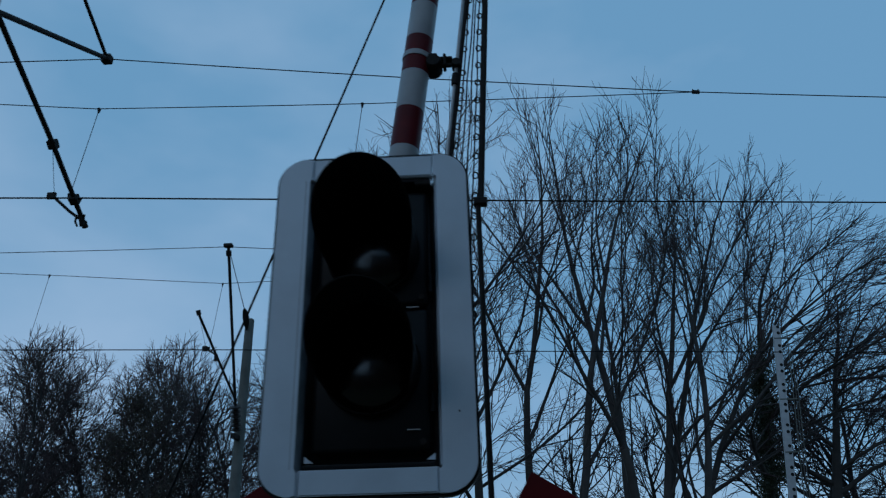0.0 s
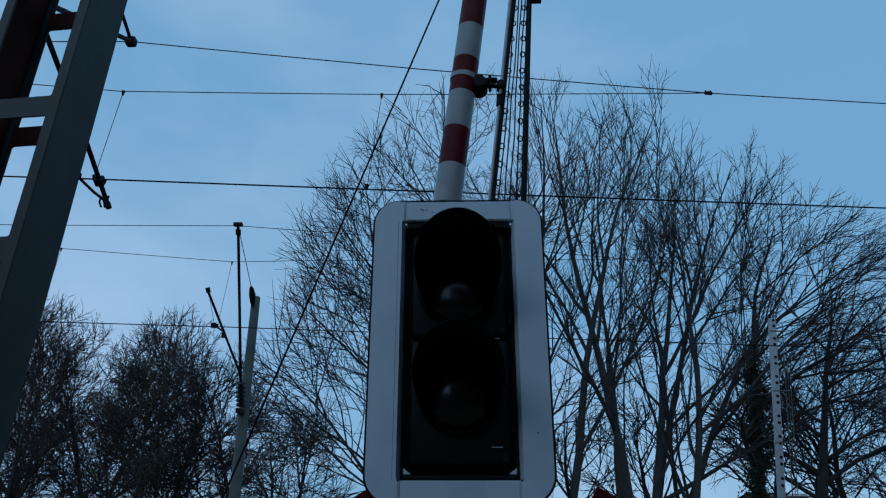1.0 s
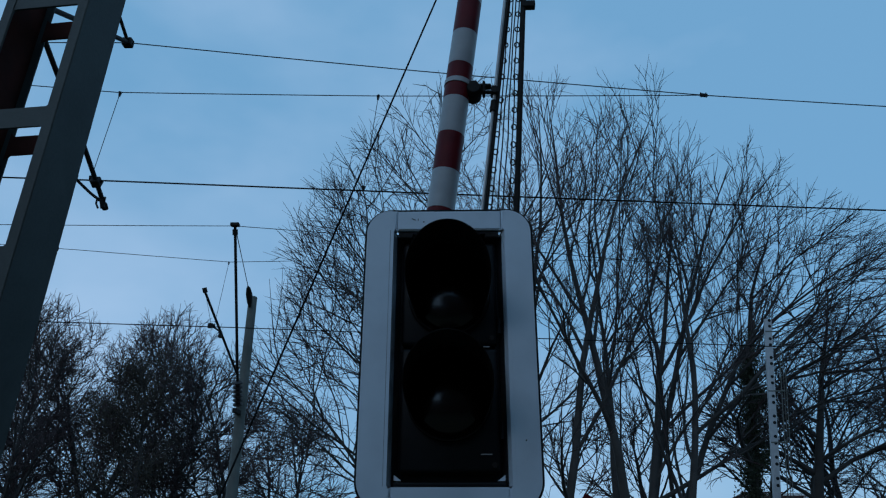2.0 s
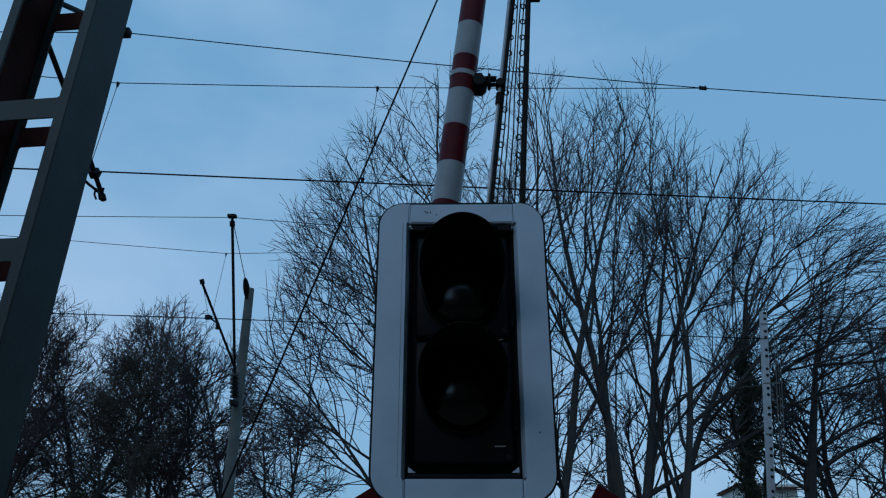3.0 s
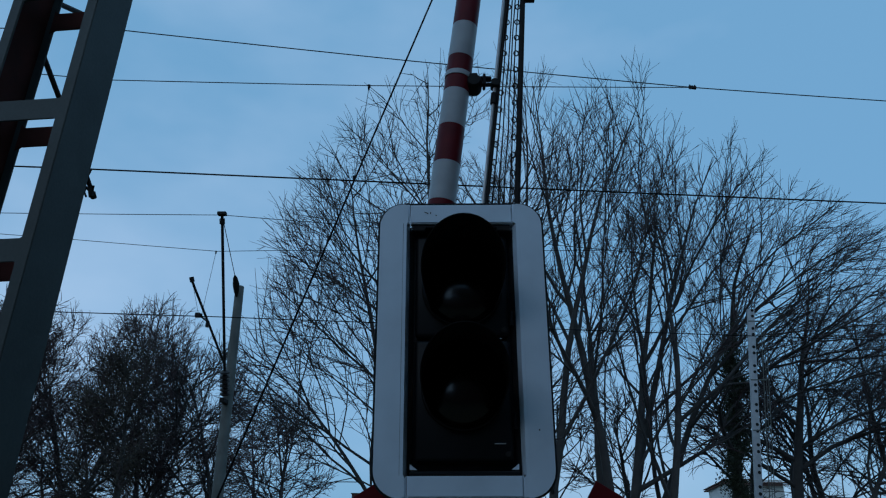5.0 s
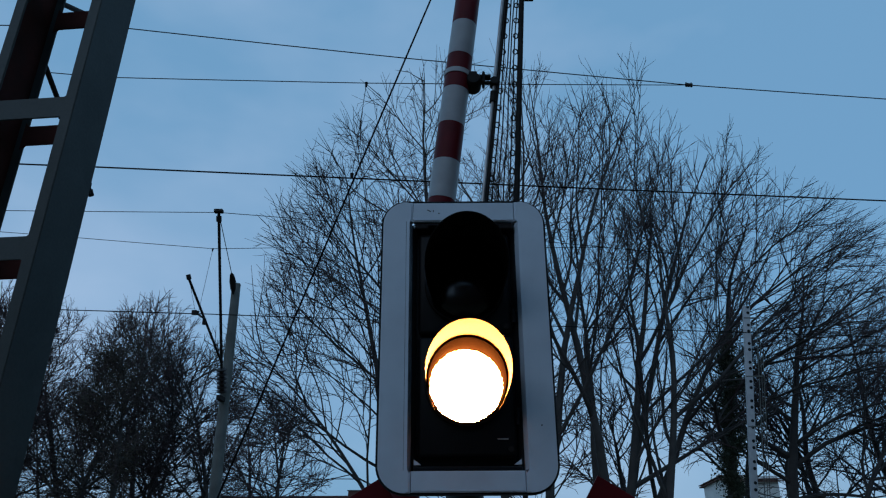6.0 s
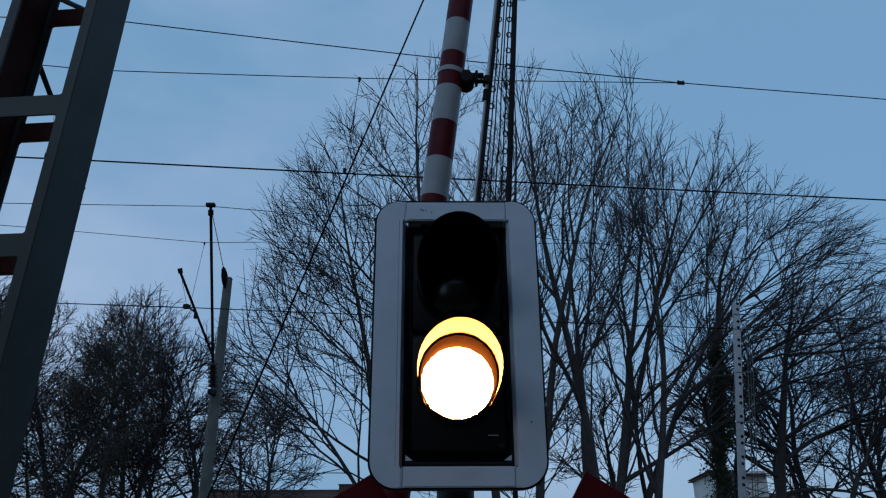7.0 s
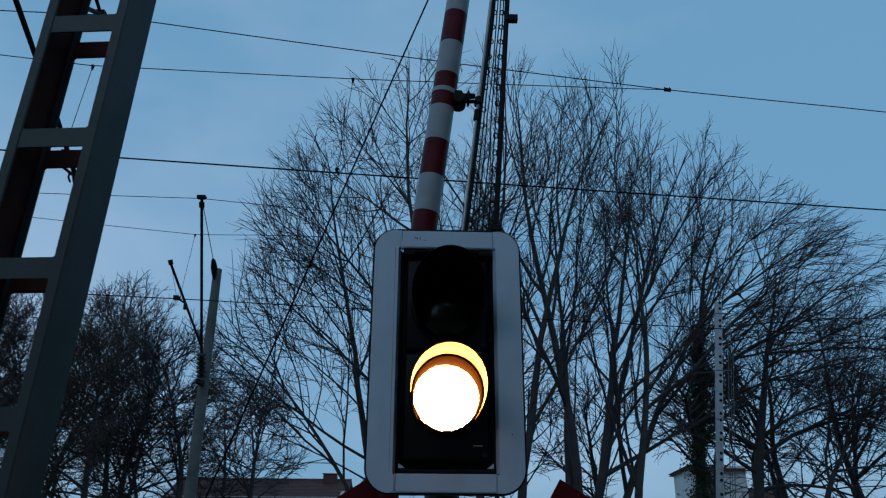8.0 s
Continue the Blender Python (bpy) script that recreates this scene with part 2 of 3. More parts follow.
        part("reveal", bm, M_RIM, s, "dark gasket beside the lamp box")
    for x, z, w, h, a in ((-0.098, 2.432, 0.012, 0.0022, 25), (-0.086, 2.431, 0.0022, 0.006, 0), (-0.070, 2.424, 0.004, 0.003, 0), (0.19, 1.83, 0.003, 0.004, 10)):
        part("paint_chip", shifted(box(-w / 2, w / 2, -0.0004, 0.0004, -h / 2, h / 2), pose(x, -0.0104 if z > 2 else -0.0124, z, 0, a, 0)), M_IRON, s, "small dark paint chip")
    # lamp box with one door for each lamp
    part("lamp_box", box(-0.140, 0.140, 0.046, 0.20, b + 0.012, t - 0.012, 0.012), M_BLACK, s, "black plastic lamp box", True)
    part("box_sill", box(-0.138, 0.138, 0.0, 0.045, b + 0.002, b + 0.012, 0.003), M_BLACK, s)
    part("box_head", box(-0.138, 0.138, 0.0, 0.198, t - 0.011, t - 0.001, 0.003), M_BLACK, s)
    for z in LAMP_Z:
        lo, hi = (b + 0.034, 2.071) if z < 2.1 else (2.077, t - 0.028)
        door = part("lamp_door", box(-0.128, 0.128, 0.016, 0.048, lo, hi, 0.012, 3), M_BLACK, s, "black lamp door", True)
        part("hinge", tube([(0.133, 0.02, z - 0.10), (0.133, 0.02, z - 0.06)], 0.006), M_BLACK, door)
        part("screw", shifted(lathe([(-0.004, 0.0), (-0.004, 0.007), (0.004, 0.007)], 14), Matrix.Translation((0.112, 0.016, lo + 0.02))), M_IRON, door)
        # the door edge's reflection, modelled as a thin bright strip
        part("edge_glint", box(0.078, 0.106, 0.0125, 0.0158, z - 0.139, z - 0.1365, 0.0005), M_ALU, door, "thin bright strip painting a glint on the door")
        part("lens_ring", shifted(lathe([(0.02, 0.110), (0.010, 0.110), (0.007, 0.107), (0.007, 0.1015), (0.014, 0.0995)]), Matrix.Translation((0, 0, z))), M_HOOD, s, smooth=True)
        dome = [(-0.030 * math.cos(a) + 0.022, 0.1 * math.sin(a)) for a in [k * math.pi / 2 / 12 for k in range(13)]]
        part("lens", shifted(lathe([(dome[0][0], 0.0005)] + dome[1:]), Matrix.Translation((0, 0, z))), M_LENS, s, "dark unlit round signal glass", True)
        hood(s, z, "hood", 0.1065, 1.0, M_HOOD, "black tunnel hood")
        # added sleeve: its black paints the hood's unlit part near the glass
        hood(s, z, "shade_sleeve", 0.1008, 0.42, M_HOODSHADE, "added black sleeve painting shade inside the hood")
    for sx in (-1, 1):
        # white patches put in for the bright sky gaps at the bottom corners
        part("gap_patch", slab([(sx * 0.137, b + 0.016), (sx * 0.118, b + 0.016), (sx * 0.137, b + 0.030)][::sx], 0.008, 0.014), M_WHITE, s, "small white patch for the bright gap at the corner")
        part("corner_clip", box(min(sx * 0.10, sx * 0.138), max(sx * 0.10, sx * 0.138), -0.002, 0.016, t - 0.020, t - 0.006, 0.003), M_IRON, s, "worn metal corner clip")
    # back plate, bracket and post
    part("back_cover", box(-0.15, 0.15, 0.20, 0.215, 1.70, 2.43, 0.005), M_BLACK, s)
    part("bracket", box(-0.05, 0.05, 0.19, 0.24, 1.85, 2.3, 0.006), M_IRON, s)
    part("post", tube([(0, 0.30, 0.0), (0, 0.30, 2.40)], 0.055, 20), M_MAST, s, "dark painted steel post", True)
    return s


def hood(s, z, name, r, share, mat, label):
    """A tunnel visor: long above, cut back below. Also shapes the added shade sleeve inside it."""
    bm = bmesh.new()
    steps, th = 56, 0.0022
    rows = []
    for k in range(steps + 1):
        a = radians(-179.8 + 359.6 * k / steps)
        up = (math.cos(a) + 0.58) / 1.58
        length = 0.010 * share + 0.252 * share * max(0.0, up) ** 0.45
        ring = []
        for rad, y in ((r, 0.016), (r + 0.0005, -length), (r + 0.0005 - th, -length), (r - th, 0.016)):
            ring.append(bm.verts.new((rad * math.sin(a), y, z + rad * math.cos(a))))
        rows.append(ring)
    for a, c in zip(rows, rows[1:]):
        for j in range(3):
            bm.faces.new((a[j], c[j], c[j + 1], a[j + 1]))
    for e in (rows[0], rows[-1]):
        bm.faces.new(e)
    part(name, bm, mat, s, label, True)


crossing_signal = signal()


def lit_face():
    """The glowing front of the lower lamp, always lit; it stands behind the dark glass until it slides through."""
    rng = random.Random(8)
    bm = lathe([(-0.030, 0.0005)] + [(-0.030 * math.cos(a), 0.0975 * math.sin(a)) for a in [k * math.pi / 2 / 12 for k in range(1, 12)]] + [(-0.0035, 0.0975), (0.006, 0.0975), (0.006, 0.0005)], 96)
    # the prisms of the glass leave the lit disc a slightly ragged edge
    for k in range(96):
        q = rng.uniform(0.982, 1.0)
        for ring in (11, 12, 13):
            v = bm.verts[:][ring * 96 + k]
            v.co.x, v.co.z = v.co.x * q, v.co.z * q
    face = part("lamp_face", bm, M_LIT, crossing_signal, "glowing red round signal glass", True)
    # added ring: its weaker glow paints the lit disc's yellow-orange fringe
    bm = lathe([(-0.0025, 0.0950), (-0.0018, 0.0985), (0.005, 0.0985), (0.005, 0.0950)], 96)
    part("glow_fringe", bm, M_LITFRINGE, face, "added glowing fringe round the lit glass", True)
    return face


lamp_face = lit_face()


def crossbuck():
    c = thing("crossbuck", "white crossbuck with red tips below the signal", "traffic sign")
    w = 0.07
    for sx in (-1, 1):
        turn = pose(0.057, 0.056 if sx > 0 else 0.068, 1.112, 0, -59 * sx, 0)
        arm = part("arm", shifted(box(-0.657 + 0.24, 0.657 - 0.24, -0.004, 0.004, -w, w, 0.001), turn), M_TUBEW, c)
        for e in (-1, 1):
            lo, hi = sorted((e * (0.657 - 0.238), e * 0.657))
            part("tip", shifted(box(lo, hi, -0.0045, 0.0045, -w, w, 0.001), turn), M_TUBER, arm, "red reflective tip")
    return c


crossbuck()


# ---- the raised barrier behind the signal ----
def bar_x(z):
    return -0.055 + (z - 3.04) * 0.123


BAR_Y = 1.17


def barrier():
    b = thing("raised_barrier", "raised red and white striped crossing barrier with folded skirt", "barrier")
    edges = [1.0] + [2.817 - 0.201 * k for k in range(8, 0, -1)] + [2.817 + 0.201 * k for k in range(0, 20)]
    for k, (lo, hi) in enumerate(zip(edges, edges[1:])):
        red = round((lo - 2.817) / 0.201) % 2 == 0
        r = 0.0655 - 0.004 * max(0, lo - 3) / 3
        part("stripe", tube([(bar_x(lo), BAR_Y, lo + 0.0004), (bar_x(hi), BAR_Y, hi - 0.0004)], [r, r - 0.0003], 28), M_TUBER if red else M_TUBEW, b, "", True)
    part("clamp_band", tube([(bar_x(3.70), BAR_Y, 3.70), (bar_x(3.726), BAR_Y, 3.726)], 0.0685, 28), M_TUBEW, b, "white clamp band", True)
    # bracket that holds the folded skirt
    zc = 3.685
    bx = bar_x(zc) + 0.05
    for nm, q in (("bracket", (bx, bx + 0.05, 1.13, 1.21, zc - 0.035, zc + 0.035)), ("bracket_arm", (bx + 0.04, 0.235, 1.16, 1.18, zc - 0.022, zc - 0.002)),
                  ("bracket_arm", (bx + 0.03, bx + 0.12, 1.15, 1.19, zc + 0.012, zc + 0.03)), ("bolt", (bx + 0.075, bx + 0.09, 1.14, 1.20, zc - 0.03, zc + 0.04))):
        part(nm, box(*q, 0.008, 3), M_IRON, b)
    part("clamp_lug", shifted(lathe([(-0.05, 0.0005), (-0.05, 0.03), (-0.03, 0.042), (0.04, 0.042), (0.05, 0.0005)], 18), Matrix.Translation((bx + 0.03, BAR_Y, zc - 0.012))), M_IRON, b, smooth=True)
    part("bolt", tube([(bx + 0.135, BAR_Y - 0.03, zc - 0.012), (bx + 0.135, BAR_Y + 0.03, zc - 0.012)], 0.02, 12), M_IRON, b)
    # two rails of the folded skirt with chain rods between them
    def lx(z):
        return 0.136 + (z - 3.02) * 0.117
    def rx(z):
        return 0.295 + (z - 3.02) * 0.066
    part("skirt_rail", tube([(lx(1.2), BAR_Y, 1.2), (lx(3.62), BAR_Y, 3.62)], 0.008, 8), M_ALU, b, "aluminium skirt rail", True)
    part("skirt_rail", tube([(lx(3.58), BAR_Y, 3.58), (lx(7.0), BAR_Y, 7.0)], 0.009, 8), M_ALU, b, "aluminium skirt rail", True)
    part("rail_joint", tube([(lx(3.56), BAR_Y, 3.56), (lx(3.62), BAR_Y, 3.62)], 0.017, 12), M_IRON, b)
    part("skirt_strip", tube([(lx(1.2) + 0.016, BAR_Y + 0.004, 1.2), (lx(7.0) + 0.016, BAR_Y + 0.004, 7.0)], 0.0105, 6), M_IRON, b)
    part("skirt_rail", tube([(rx(2.96), BAR_Y, 2.96), (rx(7.0), BAR_Y, 7.0)], 0.0145, 10), M_IRON, b, "dark skirt rail", True)
    part("end_block", box(rx(2.95) - 0.03, rx(2.95) + 0.028, BAR_Y - 0.02, BAR_Y + 0.02, 2.93, 2.965, 0.006), M_IRON, b)
    part("stop_block", box(rx(4.22) - 0.01, rx(4.22) + 0.062, BAR_Y - 0.018, BAR_Y + 0.018, 4.195, 4.235, 0.004), M_IRON, b)
    part("lower_link", tube([(rx(2.96) - 0.012, BAR_Y, 2.95), (0.27, BAR_Y, 1.3)], 0.011, 8), M_IRON, b)
    rng = random.Random(4)
    for k, f in enumerate((0.28, 0.45, 0.60, 0.76)):
        pts = []
        for j in range(24):
            z = 2.2 + j * 0.2
            pts.append((lx(z) * (1 - f) + rx(z) * f + rng.uniform(-0.004, 0.004), BAR_Y + 0.01 * (k % 2), z))
        part("skirt_rod", tube(pts, 0.0035, 5), M_IRON, b)
    for z in [2.45 + 0.098 * k for k in range(40)]:
        for x in (lx(z) + 0.033, rx(z) - 0.023):
            zz = z + (0.04 if x > 0.25 else 0)
            ring = [(x + 0.012 * math.cos(a), BAR_Y, zz + 0.016 * math.sin(a)) for a in [2 * math.pi * q / 8 for q in range(9)]]
            part("eyelet", tube(ring, 0.0035, 5, caps=False), M_IRON, b)
    # rope from the bar down to the ground
    part("guy_rope", tube([(-0.21 + (z - 4) * 0.367, 1.28 + (4 - z) * 0.073, z) for z in (0.0, 1.3, 2.6, 3.9, 5.05)], 0.0052, 6), M_WIRE, b, "thin dark guy rope")
    part("stand", box(bar_x(1) - 0.16, bar_x(1) + 0.16, BAR_Y - 0.14, BAR_Y + 0.14, 0.0, 1.1, 0.02), M_ALU, b, "grey barrier drive housing")
    return b


barrier()


# ---- steel mast with battens beside the signal ----
def batten_mast():
    """Two channels joined by battens in front and behind; the mast stands turned and leans a little."""
    m = thing("steel_mast", "green-grey painted steel mast of two channels with battens", "catenary mast")
    lean, zt, zb, ref, width, depth = 0.0442, 8.6, 0.0, 2.6, 0.2686, 0.1493
    c, q = math.cos(radians(5.85)), math.sin(radians(5.85))

    def put(bm):
        for v in bm.verts:
            x, y, z = v.co
            v.co = (-1.0605 + x * c + y * q + lean * (z - ref), -0.2061 - x * q + y * c, z)
        return bm

    def channel(xo, inward):
        """A channel: web at xo, flanges pointing inward."""
        fl, th = xo + inward * 0.033, 0.007
        outline = [(xo, 0), (fl, 0), (fl, th), (xo + inward * th, th * 1.6), (xo + inward * th, depth - th * 1.6), (fl, depth - th), (fl, depth), (xo, depth)]
        bm = bmesh.new()
        ends = [[bm.verts.new((x, y, z)) for x, y in outline] for z in (zb, zt)]
        n = len(outline)
        for k in range(n):
            bm.faces.new((ends[0][k], ends[0][(k + 1) % n], ends[1][(k + 1) % n], ends[1][k]))
        bm.faces.new(ends[0])
        bm.faces.new(ends[1][::-1])
        bmesh.ops.bevel(bm, geom=[e for e in bm.edges if abs(e.verts[0].co.z - e.verts[1].co.z) > 1], offset=0.002, segments=2, affect="EDGES")
        return put(bm)
    part("channel", channel(-width, 1), M_MAST, m)
    part("channel", channel(0.0, -1), M_MAST, m)
    for lo, hi in ((-width + 0.0075, -width + 0.010), (-0.010, -0.0075)):
        part("inner_face", put(box(lo, hi, 0.010, depth - 0.010, zb + 0.05, zt - 0.05)), M_MASTIN, m, "dark red-brown inner face of the channel")
    for i in range(-6, 15):
        z = 2.6627 + i * 0.4128
        if z < 0.1 or z > 8.5:
            continue
        xa, xb, h, f = -width + 0.024, -0.024, 0.030, 0.014
        outline = [(xa, z - h - f), (xa + f, z - h), (xb - f, z - h), (xb, z - h - f), (xb, z + h + f), (xb - f, z + h), (xa + f, z + h), (xa, z + h + f)]
        for y, mat in ((0.0025, M_MAST), (depth - 0.0105, M_MASTIN)):
            part("batten", put(slab(outline, y, y + 0.008, 0.001)), mat, m)
    return m


batten_mast()


# ---- overhead line ----
def y1_of(x):
    return 5.87 + 0.10 * x


def y2_of(x):
    return 12.15 + 0.14 * x


def sagged(knots, y_of, steps=14):
    """Points through (x, z) knots in a plane, smoothly."""
    pts = []
    for (xa, za), (xb, zb) in zip(knots, knots[1:]):
        for k in range(steps):
            u = k / steps
            pts.append((xa + (xb - xa) * u, y_of(xa + (xb - xa) * u), za + (zb - za) * u - 0.004 * (xb - xa) * u * (1 - u)))
    x, z = knots[-1]
    return pts + [(x, y_of(x), z)]


def wire(name, label, knots, y_of, r):
    w = thing(name, label, "cable")
    part("strand", tube(sagged(knots, y_of), r, 6), M_WIRE, w, smooth=True)
    return w


def overhead():
    for y_of, a, bb, hangs, xs in ((y1_of, ((-60, 7.6), (-30, 6.7), (-11.6, 7.05), (-4.15, 7.47), (-0.5, 7.25), (3.27, 7.08), (5.9, 7.035), (20, 6.75), (60, 7.4)),
                                    ((-11.6, 7.05), (-7.6, 6.88), (-4.15, 6.72), (-0.95, 6.84), (3.27, 7.08)), ((-7.4, 6.87), (-4.12, 6.72), (-0.98, 6.84)), -4.15),
                                   (y2_of, ((-60, 7.2), (-30, 6.7), (-9.0, 7.45), (-4.59, 7.66), (-1.9, 7.58), (9.8, 7.0), (24, 6.6), (60, 7.4)),
                                    ((-15.0, 7.25), (-7.5, 6.98), (-4.6, 6.86), (-3.4, 6.94), (3.6, 7.3)), ((-7.9, 7.0), (-4.62, 6.86), (-1.6, 7.04)), -4.59)):
        wire("catenary_wire", "dark stranded catenary wire above the track", a, y_of, 0.0072)
        wire("stitch_wire", "thin stitch wire slung below the catenary wire", bb, y_of, 0.006)
        wire("contact_wire", "dark contact wire stretched level above the track", ((-80, 5.5), (-20, 5.5), (xs, 5.5), (20, 5.5), (80, 5.5)), y_of, 0.0095)
        for x, z in hangs:
            d = thing("dropper", "thin dropper between stitch wire and contact wire", "cable", "droppers of the overhead line")
            part("strand", tube([(x, y_of(x), z), (x - 0.13, y_of(x - 0.13), 5.5)], 0.0042, 5), M_WIRE, d)
            for xx, zz, rr in ((x, z - 0.03, 0.022), (x - 0.13, 5.515, 0.026)):
                part("clip", tube([(xx - 0.003, y_of(xx), zz - 0.03), (xx, y_of(xx), zz + 0.035)], [rr * 0.5, rr], 8), M_IRON, d)
    c = thing("wire_clamp", "small clamp joining stitch wire and catenary wire", "clamp")
    part("body", shifted(box(-0.05, 0.05, -0.016, 0.016, -0.022, 0.022, 0.005), pose(3.27, y1_of(3.27), 7.08, 0, 3, 6)), M_IRON, c)
    for x in (3.235, 3.305):
        part("bolt", tube([(x, y1_of(x), 7.05), (x, y1_of(x), 7.12)], 0.008, 8), M_IRON, c)


overhead()


def insulator(parent, a, b, r=0.06, sheds=6):
    a, b = Vector(a), Vector(b)
    pts, rad = [], []
    for k in range(sheds):
        for u, q in ((0.0, 0.45), (0.3, 1.0), (0.55, 0.95), (0.8, 0.45)):
            pts.append(a.lerp(b, (k + u) / sheds))
            rad.append(r * q)
    part("insulator", tube(pts, rad, 14), M_INSUL, parent, "dark ribbed insulator", True)


def near_cantilever():
    c = thing("cantilever_mast", "steel mast with cantilever carrying the overhead wires", "catenary mast")
    mx, my = -3.86, 2.55
    part("pole", box(mx - 0.14, mx + 0.14, my - 0.14, my + 0.14, 0, 8.7, 0.01), M_MAST, c)
    top, elbow = (-4.15, 5.45, 7.47), (-3.95, 3.33, 6.27)
    part("top_tie", tube([(mx, my + 0.14, 8.19), top], 0.022, 10), M_IRON, c, smooth=True)
    part("main_tube", tube([(mx, my + 0.14, 5.78), elbow, (-4.155, 5.50, 7.50)], 0.03, 12), M_IRON, c, smooth=True)
    part("registration_tube", tube([elbow, (-4.05, 4.67, 5.71), (-4.12, 5.62, 5.25)], 0.027, 12), M_IRON, c, smooth=True)
    part("head_clamp", box(-4.21, -4.09, 5.40, 5.50, 7.41, 7.52, 0.015), M_IRON, c)
    part("tube_clamp", shifted(box(-0.045, 0.045, -0.05, 0.05, -0.045, 0.045, 0.012), pose(-4.05, 4.67, 5.71, -40, 0, 0)), M_IRON, c)
    part("tube_clamp", shifted(box(-0.05, 0.05, -0.05, 0.05, -0.05, 0.05, 0.014), pose(-4.097, 5.31, 5.40, -26, 0, 0)), M_IRON, c)
    part("clamp_bolt", tube([(-4.16, 5.31, 5.40), (-4.02, 5.31, 5.41)], 0.014, 8), M_IRON, c)
    for dx in (-0.045, 0.045):
        part("hook", tube([(-4.11 + dx, 5.50, 5.31), (-4.13 + dx, 5.53, 5.24), (-4.14 + dx * 0.4, 5.56, 5.19)], 0.012, 8), M_IRON, c, smooth=True)
    part("drop_bracket", tube([(-4.11, 5.50, 5.31), (-4.10, 5.55, 5.20)], 0.028, 10), M_IRON, c)
    part("steady_arm", tube([(-4.11, 5.56, 5.26), (-4.25, 5.50, 5.36), (-4.44, 5.43, 5.53)], 0.017, 8), M_IRON, c, smooth=True)
    part("wire_clip", box(-4.50, -4.40, 5.41, 5.45, 5.49, 5.57, 0.008), M_IRON, c)
    part("end_cap", tube([(-4.12, 5.6, 5.27), (-4.125, 5.66, 5.23)], 0.035, 10), M_IRON, c)
    part("tie_strand", tube([(-4.05, 4.67, 5.69), (-4.42, 5.43, 5.54)], 0.003, 5), M_WIRE, c)


near_cantilever()


def far_cantilever():
    c = thing("cantilever_mast", "grey concrete post with cantilever beyond the tracks", "catenary mast")
    part("pole", tube([(-4.82, 14.0, 0.0), (-4.82, 14.0, 6.93)], [0.135, 0.098], 12), M_POST, c, "pale grey weathered post", True)
    part("cap", tube([(-4.82, 14.0, 6.92), (-4.82, 14.0, 6.96)], [0.105, 0.09], 12), M_POST, c)
    foot, top = Vector((-4.80, 13.62, 4.56)), Vector((-4.59, 11.51, 7.66))
    part("foot_bracket", box(-4.87, -4.77, 13.55, 13.9, 4.2, 4.3, 0.01), M_IRON, c)
    insulator(c, foot + (foot - top) * 0.06, foot + (top - foot) * 0.10, 0.11)
    part("main_tube", tube([foot, top + Vector((0, -0.02, 0.05))], 0.03, 10), M_IRON, c, smooth=True)
    part("head_clamp", box(-4.68, -4.50, 11.44, 11.56, 7.65, 7.72, 0.015), M_IRON, c)
    part("head_collar", tube([top.lerp(foot, 0.02), top.lerp(foot, 0.05)], 0.055, 10), M_IRON, c)
    part("tie_insulator", tube([(-4.83, 13.86, 6.66), (-4.82, 13.78, 6.76), (-4.81, 13.66, 6.90), (-4.80, 13.52, 7.0), (-4.79, 13.44, 7.03)], [0.02, 0.06, 0.075, 0.05, 0.015], 12), M_IRON, c, "dark tie insulator", True)
    part("top_tie", tube([(-4.79, 13.45, 7.02), top], 0.009, 6), M_WIRE, c)
    elbow = foot.lerp(top, 0.13)
    tip = Vector((-4.92, 11.25, 6.12))
    part("registration_tube", tube([elbow, tip], 0.026, 10), M_IRON, c, smooth=True)
    part("end_cap", tube([tip, tip + Vector((-0.02, -0.04, 0.09))], 0.045, 10), M_IRON, c)
    mid = elbow.lerp(tip, 0.55)
    part("tube_clamp", tube([mid, mid + Vector((0, 0, -0.12))], 0.04, 8), M_IRON, c)
    part("steady_arm", tube([mid, (-4.80, 11.45, 5.52)], 0.018, 8), M_IRON, c)
    part("wire_clip", box(-4.86, -4.76, 11.42, 11.5, 5.47, 5.56, 0.01), M_IRON, c)
    part("tie_strand", tube([tip, (-4.80, 11.45, 5.54)], 0.004, 5), M_WIRE, c)


far_cantilever()


def far_barrier():
    b = thing("far_barrier", "raised pale barrier with dark round holes beyond the tracks", "barrier")
    ax, az, cx, cz, y = 8.37, 7.3, 7.52, 0.2, 17.0
    def fx(z):
        return cx + (ax - cx) * (z - cz) / (az - cz)
    ang = math.degrees(math.atan((ax - cx) / (az - cz)))
    bm = box(-0.092, 0.092, -0.05, 0.05, -0.02, (az - cz), 0.02, 3)
    part("bar", shifted(bm, pose(cx, y, cz, 0, ang, 0)), M_TUBEW, b, "pale barrier bar", True)
    for k in range(13):
        for dz in (0.0, 0.165):
            z = 0.92 + k * 0.51 + dz
            part("hole", shifted(lathe([(-0.003, 0.0005), (-0.003, 0.042), (0.004, 0.042)], 14), Matrix.Translation((fx(z) + 0.025, y - 0.051, z))), M_IRON, b)
    for off, r, lo, hi in ((0.27, 0.013, 0.6, 7.1), (0.40, 0.011, 0.6, 5.9), (0.34, 0.008, 0.6, 6.6)):
        part("skirt_rod", tube([(fx(lo) + off, y, lo), (fx(hi) + off, y, hi)], r, 8), M_POST, b)
    for z in (1.4, 4.0, 5.3, 6.9):
        part("bracket", box(fx(z) - 0.09, fx(z) + 0.34, y - 0.058, y - 0.0, z - 0.016, z + 0.016, 0.004), M_POST, b)
    part("stand", box(cx - 0.25, cx + 0.25, y - 0.2, y + 0.2, 0, 1.0, 0.02), M_ALU, b)


far_barrier()


